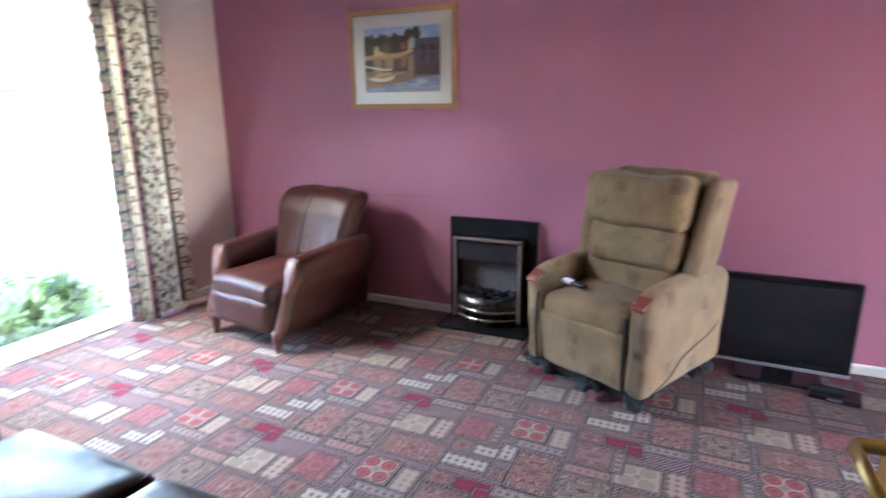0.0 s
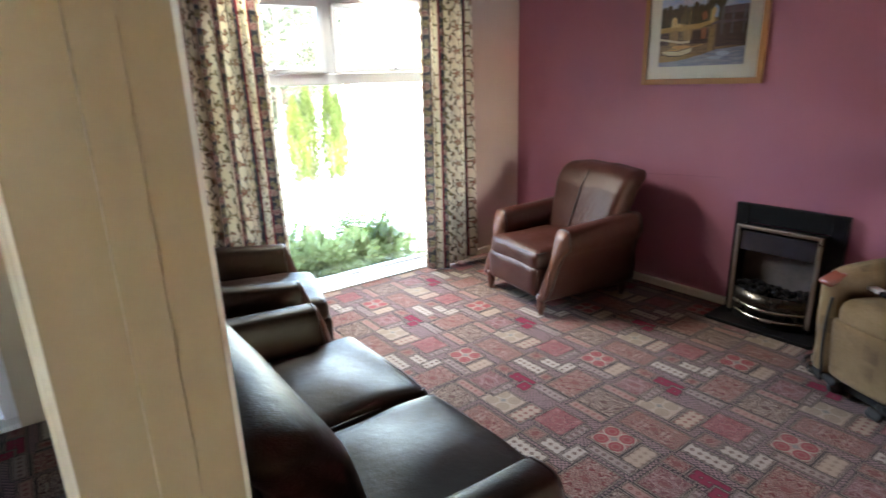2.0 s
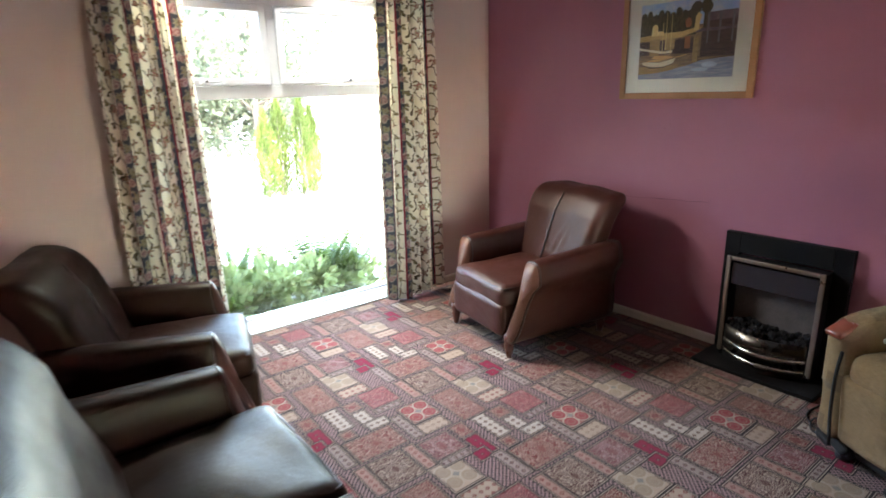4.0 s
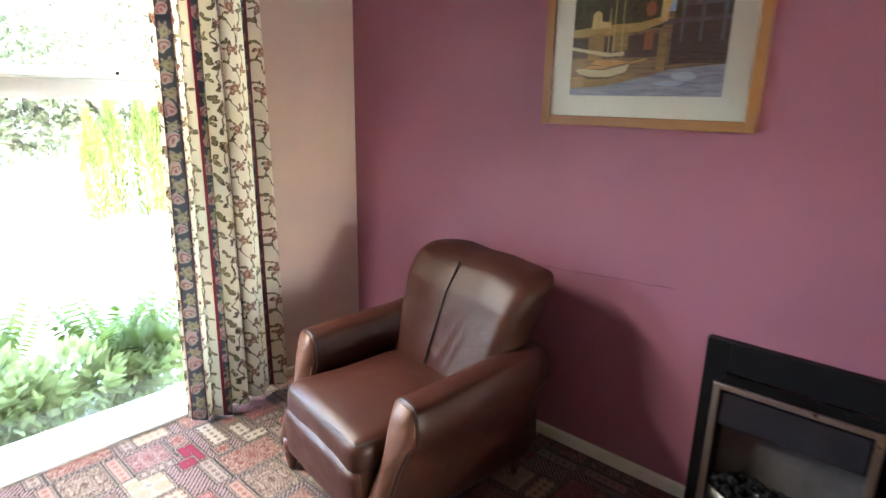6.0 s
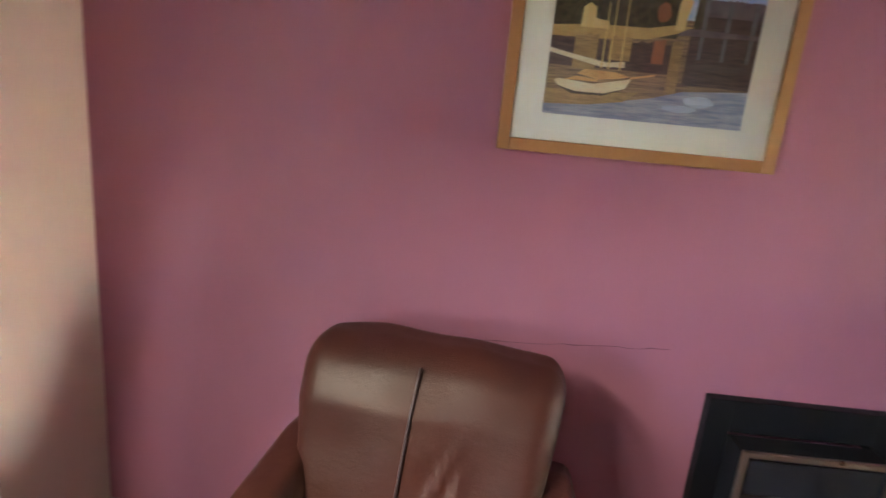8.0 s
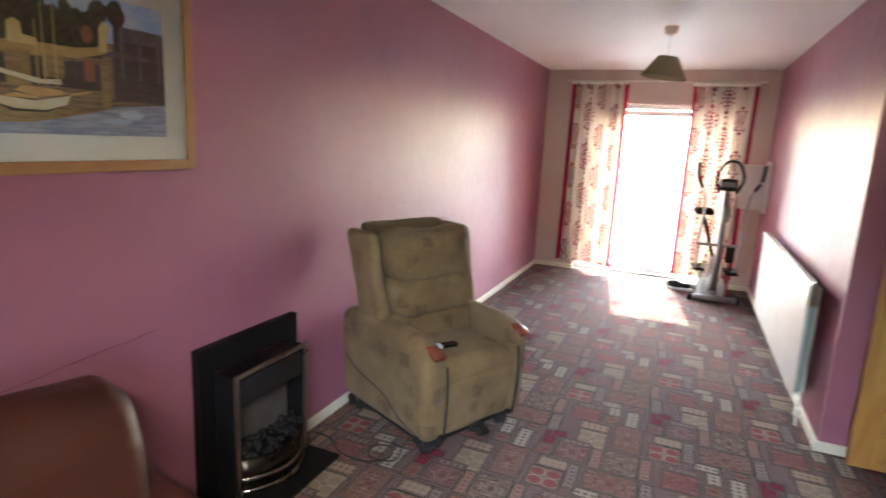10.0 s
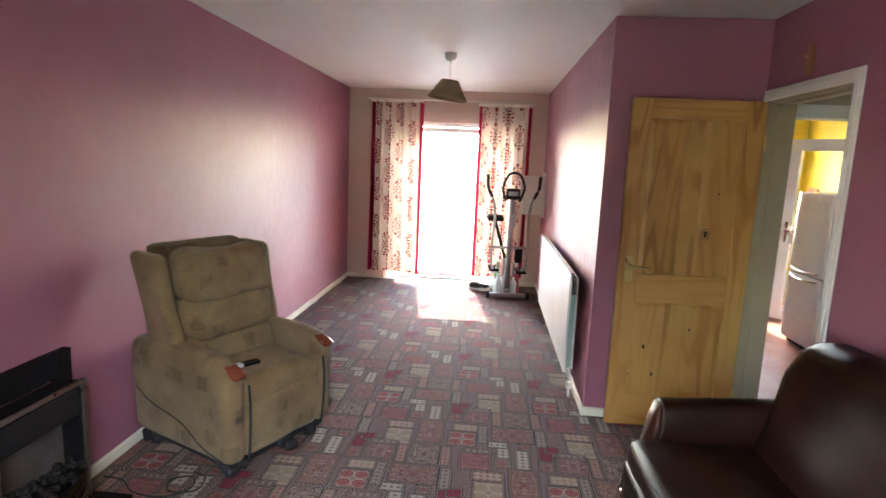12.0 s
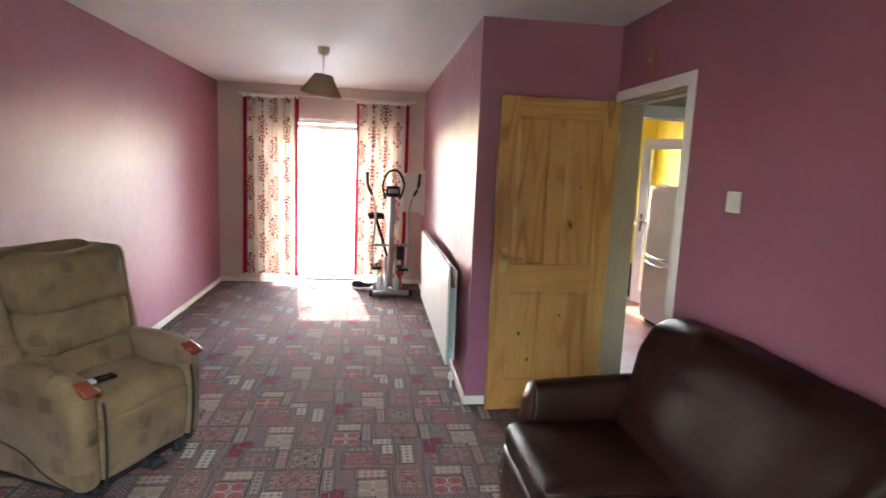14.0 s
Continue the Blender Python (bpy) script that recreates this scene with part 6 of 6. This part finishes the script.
def fern(m, fronds, ln, seed):
    r = random.Random(seed)
    o = thing("fern", m, "yellow-green fern in the garden bed", "fern", "garden ferns")
    for k in range(fronds):
        a = k * math.tau / fronds + r.uniform(-0.3, 0.3)
        bm = bmesh.new()
        f = ln * r.uniform(0.75, 1.15)
        arch = r.uniform(0.25, 0.65)
        for i in range(1, 22):
            t = i / 22
            c = Vector((math.cos(a) * f * t * arch * 0.8, math.sin(a) * f * t * arch * 0.8, f * (t - 0.45 * t * t * arch * 1.2)))
            d = Vector((math.cos(a), math.sin(a), 0.6 - t)).normalized()
            sd = Vector((-math.sin(a), math.cos(a), 0.1))
            w = 0.15 * math.sin(math.pi * min(1, t * 1.05 + 0.08)) * ln * 1.2
            for s in (-1, 1):
                leaf_quad(bm, c, (sd * s + d * 0.35).normalized(), Vector((0, 0, 1)), w, 0.019)
        part("frond", bm, M_FERN, o)
    return o


def conifer(m, height, radius, seed):
    """A narrow upright conifer of many small feathery sprays."""
    r = random.Random(seed)
    o = thing("columnar_conifer", m, "slim golden-green columnar conifer in the garden", "conifer", "row of slim conifers")
    part("trunk", tube(bmesh.new(), [(0, 0, 0), (0.02, 0, height * 0.5), (0, 0, height * 0.95)], [0.05, 0.03, 0.008], 8), M_BARK, o)
    bm = bmesh.new()
    for _ in range(2600):
        t = r.random() ** 0.8
        a = r.uniform(0, math.tau)
        w = radius * (0.55 + 0.5 * math.sin(math.pi * min(1, t * 0.9 + 0.12))) * (1 - t ** 4) * r.uniform(0.35, 1.0) * (1 + 0.35 * math.sin(5 * a + t * 9))
        c = Vector((w * math.cos(a), w * math.sin(a), t * height))
        d = Vector((math.cos(a) * 0.35, math.sin(a) * 0.35, 1)).normalized()
        leaf_quad(bm, c, d, rand_dir(r), r.uniform(0.05, 0.12), 0.011)
    part("foliage", bm, M_CONIFER, o, kind="stuff")
    return o


def tree(m, height, spread, seed, n=3600):
    r = random.Random(seed)
    o = thing("tree", m, "leafy woodland tree beyond the garden", "tree", "trees behind the garden")
    bm = bmesh.new()
    top = Vector((r.uniform(-0.3, 0.3), r.uniform(-0.3, 0.3), height * 0.8))
    tube(bm, curve_points([(0, 0, -0.1), (0.1, 0.05, height * 0.3), tuple(top)], 6), [0.16 - 0.12 * i / 12 for i in range(13)], 8)
    part("trunk", bm, M_BARK, o)
    tips = []
    bm = bmesh.new()
    for k in range(16):
        z = height * r.uniform(0.2, 0.78)
        a = r.uniform(0, math.tau)
        q = spread * r.uniform(0.5, 1.0)
        b = Vector((0.1 * z / height, 0, z))
        e = b + Vector((math.cos(a) * q, math.sin(a) * q, height * r.uniform(0.05, 0.22)))
        tube(bm, curve_points([tuple(b), tuple(b.lerp(e, 0.5) + Vector((0, 0, 0.1))), tuple(e)], 4), [0.055 - 0.005 * i for i in range(9)], 6)
        tips += [e, b.lerp(e, 0.65)]
    part("limbs", bm, M_BARK, o)
    bm = bmesh.new()
    tips.append(top)
    for _ in range(n):
        c = tips[r.randrange(len(tips))]
        d = rand_dir(r)
        p = c + Vector((d.x, d.y, d.z * 0.6)) * (r.random() ** 0.6) * spread * 0.42
        leaf_quad(bm, p, rand_dir(r), rand_dir(r), r.uniform(0.13, 0.30), r.uniform(0.035, 0.07))
    part("crown", bm, M_TREELEAF, o, kind="stuff")
    return o


G = -0.24
bush("low_shrub", pose(1.98, -0.82, G), (0.44, 0.34, 0.50), 1100, 0.085, 1, M_LEAF, "leafy green ground-cover plant by the window", "shrub")
bush("low_shrub", pose(1.42, -0.80, G), (0.45, 0.36, 0.36), 1400, 0.08, 2, M_LEAF, "leafy green ground-cover plant by the window", "shrub")
bush("low_shrub", pose(2.5, -0.95, G), (0.5, 0.38, 0.66), 1200, 0.085, 3, M_LEAF, "leafy green ground-cover plant by the window", "shrub")
bush("low_shrub", pose(0.88, -0.92, G), (0.42, 0.34, 0.30), 1000, 0.08, 6, M_LEAF, "leafy green ground-cover plant by the window", "shrub")
fern(pose(1.05, -1.02, G), 20, 0.92, 3)
fern(pose(0.84, -1.0, G), 13, 0.72, 4)
fern(pose(1.62, -1.4, G), 12, 0.85, 8)
fern(pose(2.05, -0.60, G), 10, 0.46, 5)
for k, (x, y, hh) in enumerate(((-0.42, -6.0, 1.48), (-0.76, -6.2, 1.68), (-1.08, -6.0, 1.72), (-1.36, -6.2, 1.5))):
    conifer(pose(x, y, G, 0, 0, 40 * k), hh, 0.19, 20 + k)
low = thing("garden_wall", pose(-1.2, -4.4, G, 0, 0, -14), "low pale stone wall at the edge of the lawn", "low wall")
rng = random.Random(12)
for row in range(2):
    x = -3.0 + 0.2 * row
    while x < 3.0:
        w = rng.uniform(0.3, 0.55)
        part("stone", boxes(((x, -0.12 + rng.uniform(-0.02, 0.02), row * 0.125), (x + w - 0.012, 0.12, row * 0.125 + 0.118)), bevel=0.012), M_SLAB, low)
        x += w
rng = random.Random(31)
first = [tree(pose(-3.0 + 2.4 * k, -13.0 - 2.0 * (k % 3), G, 0, 0, 50 * k), 5.4 + 0.9 * (k % 4), 2.3 + 0.3 * (k % 2), 40 + k, 3400) for k in range(3)]
for k in range(13):
    copy_thing(first[k % 3], pose(-5.5 + 1.9 * k + rng.uniform(-0.6, 0.6), -18 - rng.uniform(0, 3), G, 0, 0, rng.uniform(0, 360)))
for k in range(8):
    bush("hedge_shrub", pose(-3.2 + 2.2 * k, -13 - rng.uniform(0, 1.2), G), (1.6, 0.9, 2.2), 1900, 0.2, 60 + k, M_TREELEAF, "dense woodland undergrowth at the garden's edge", "shrub")
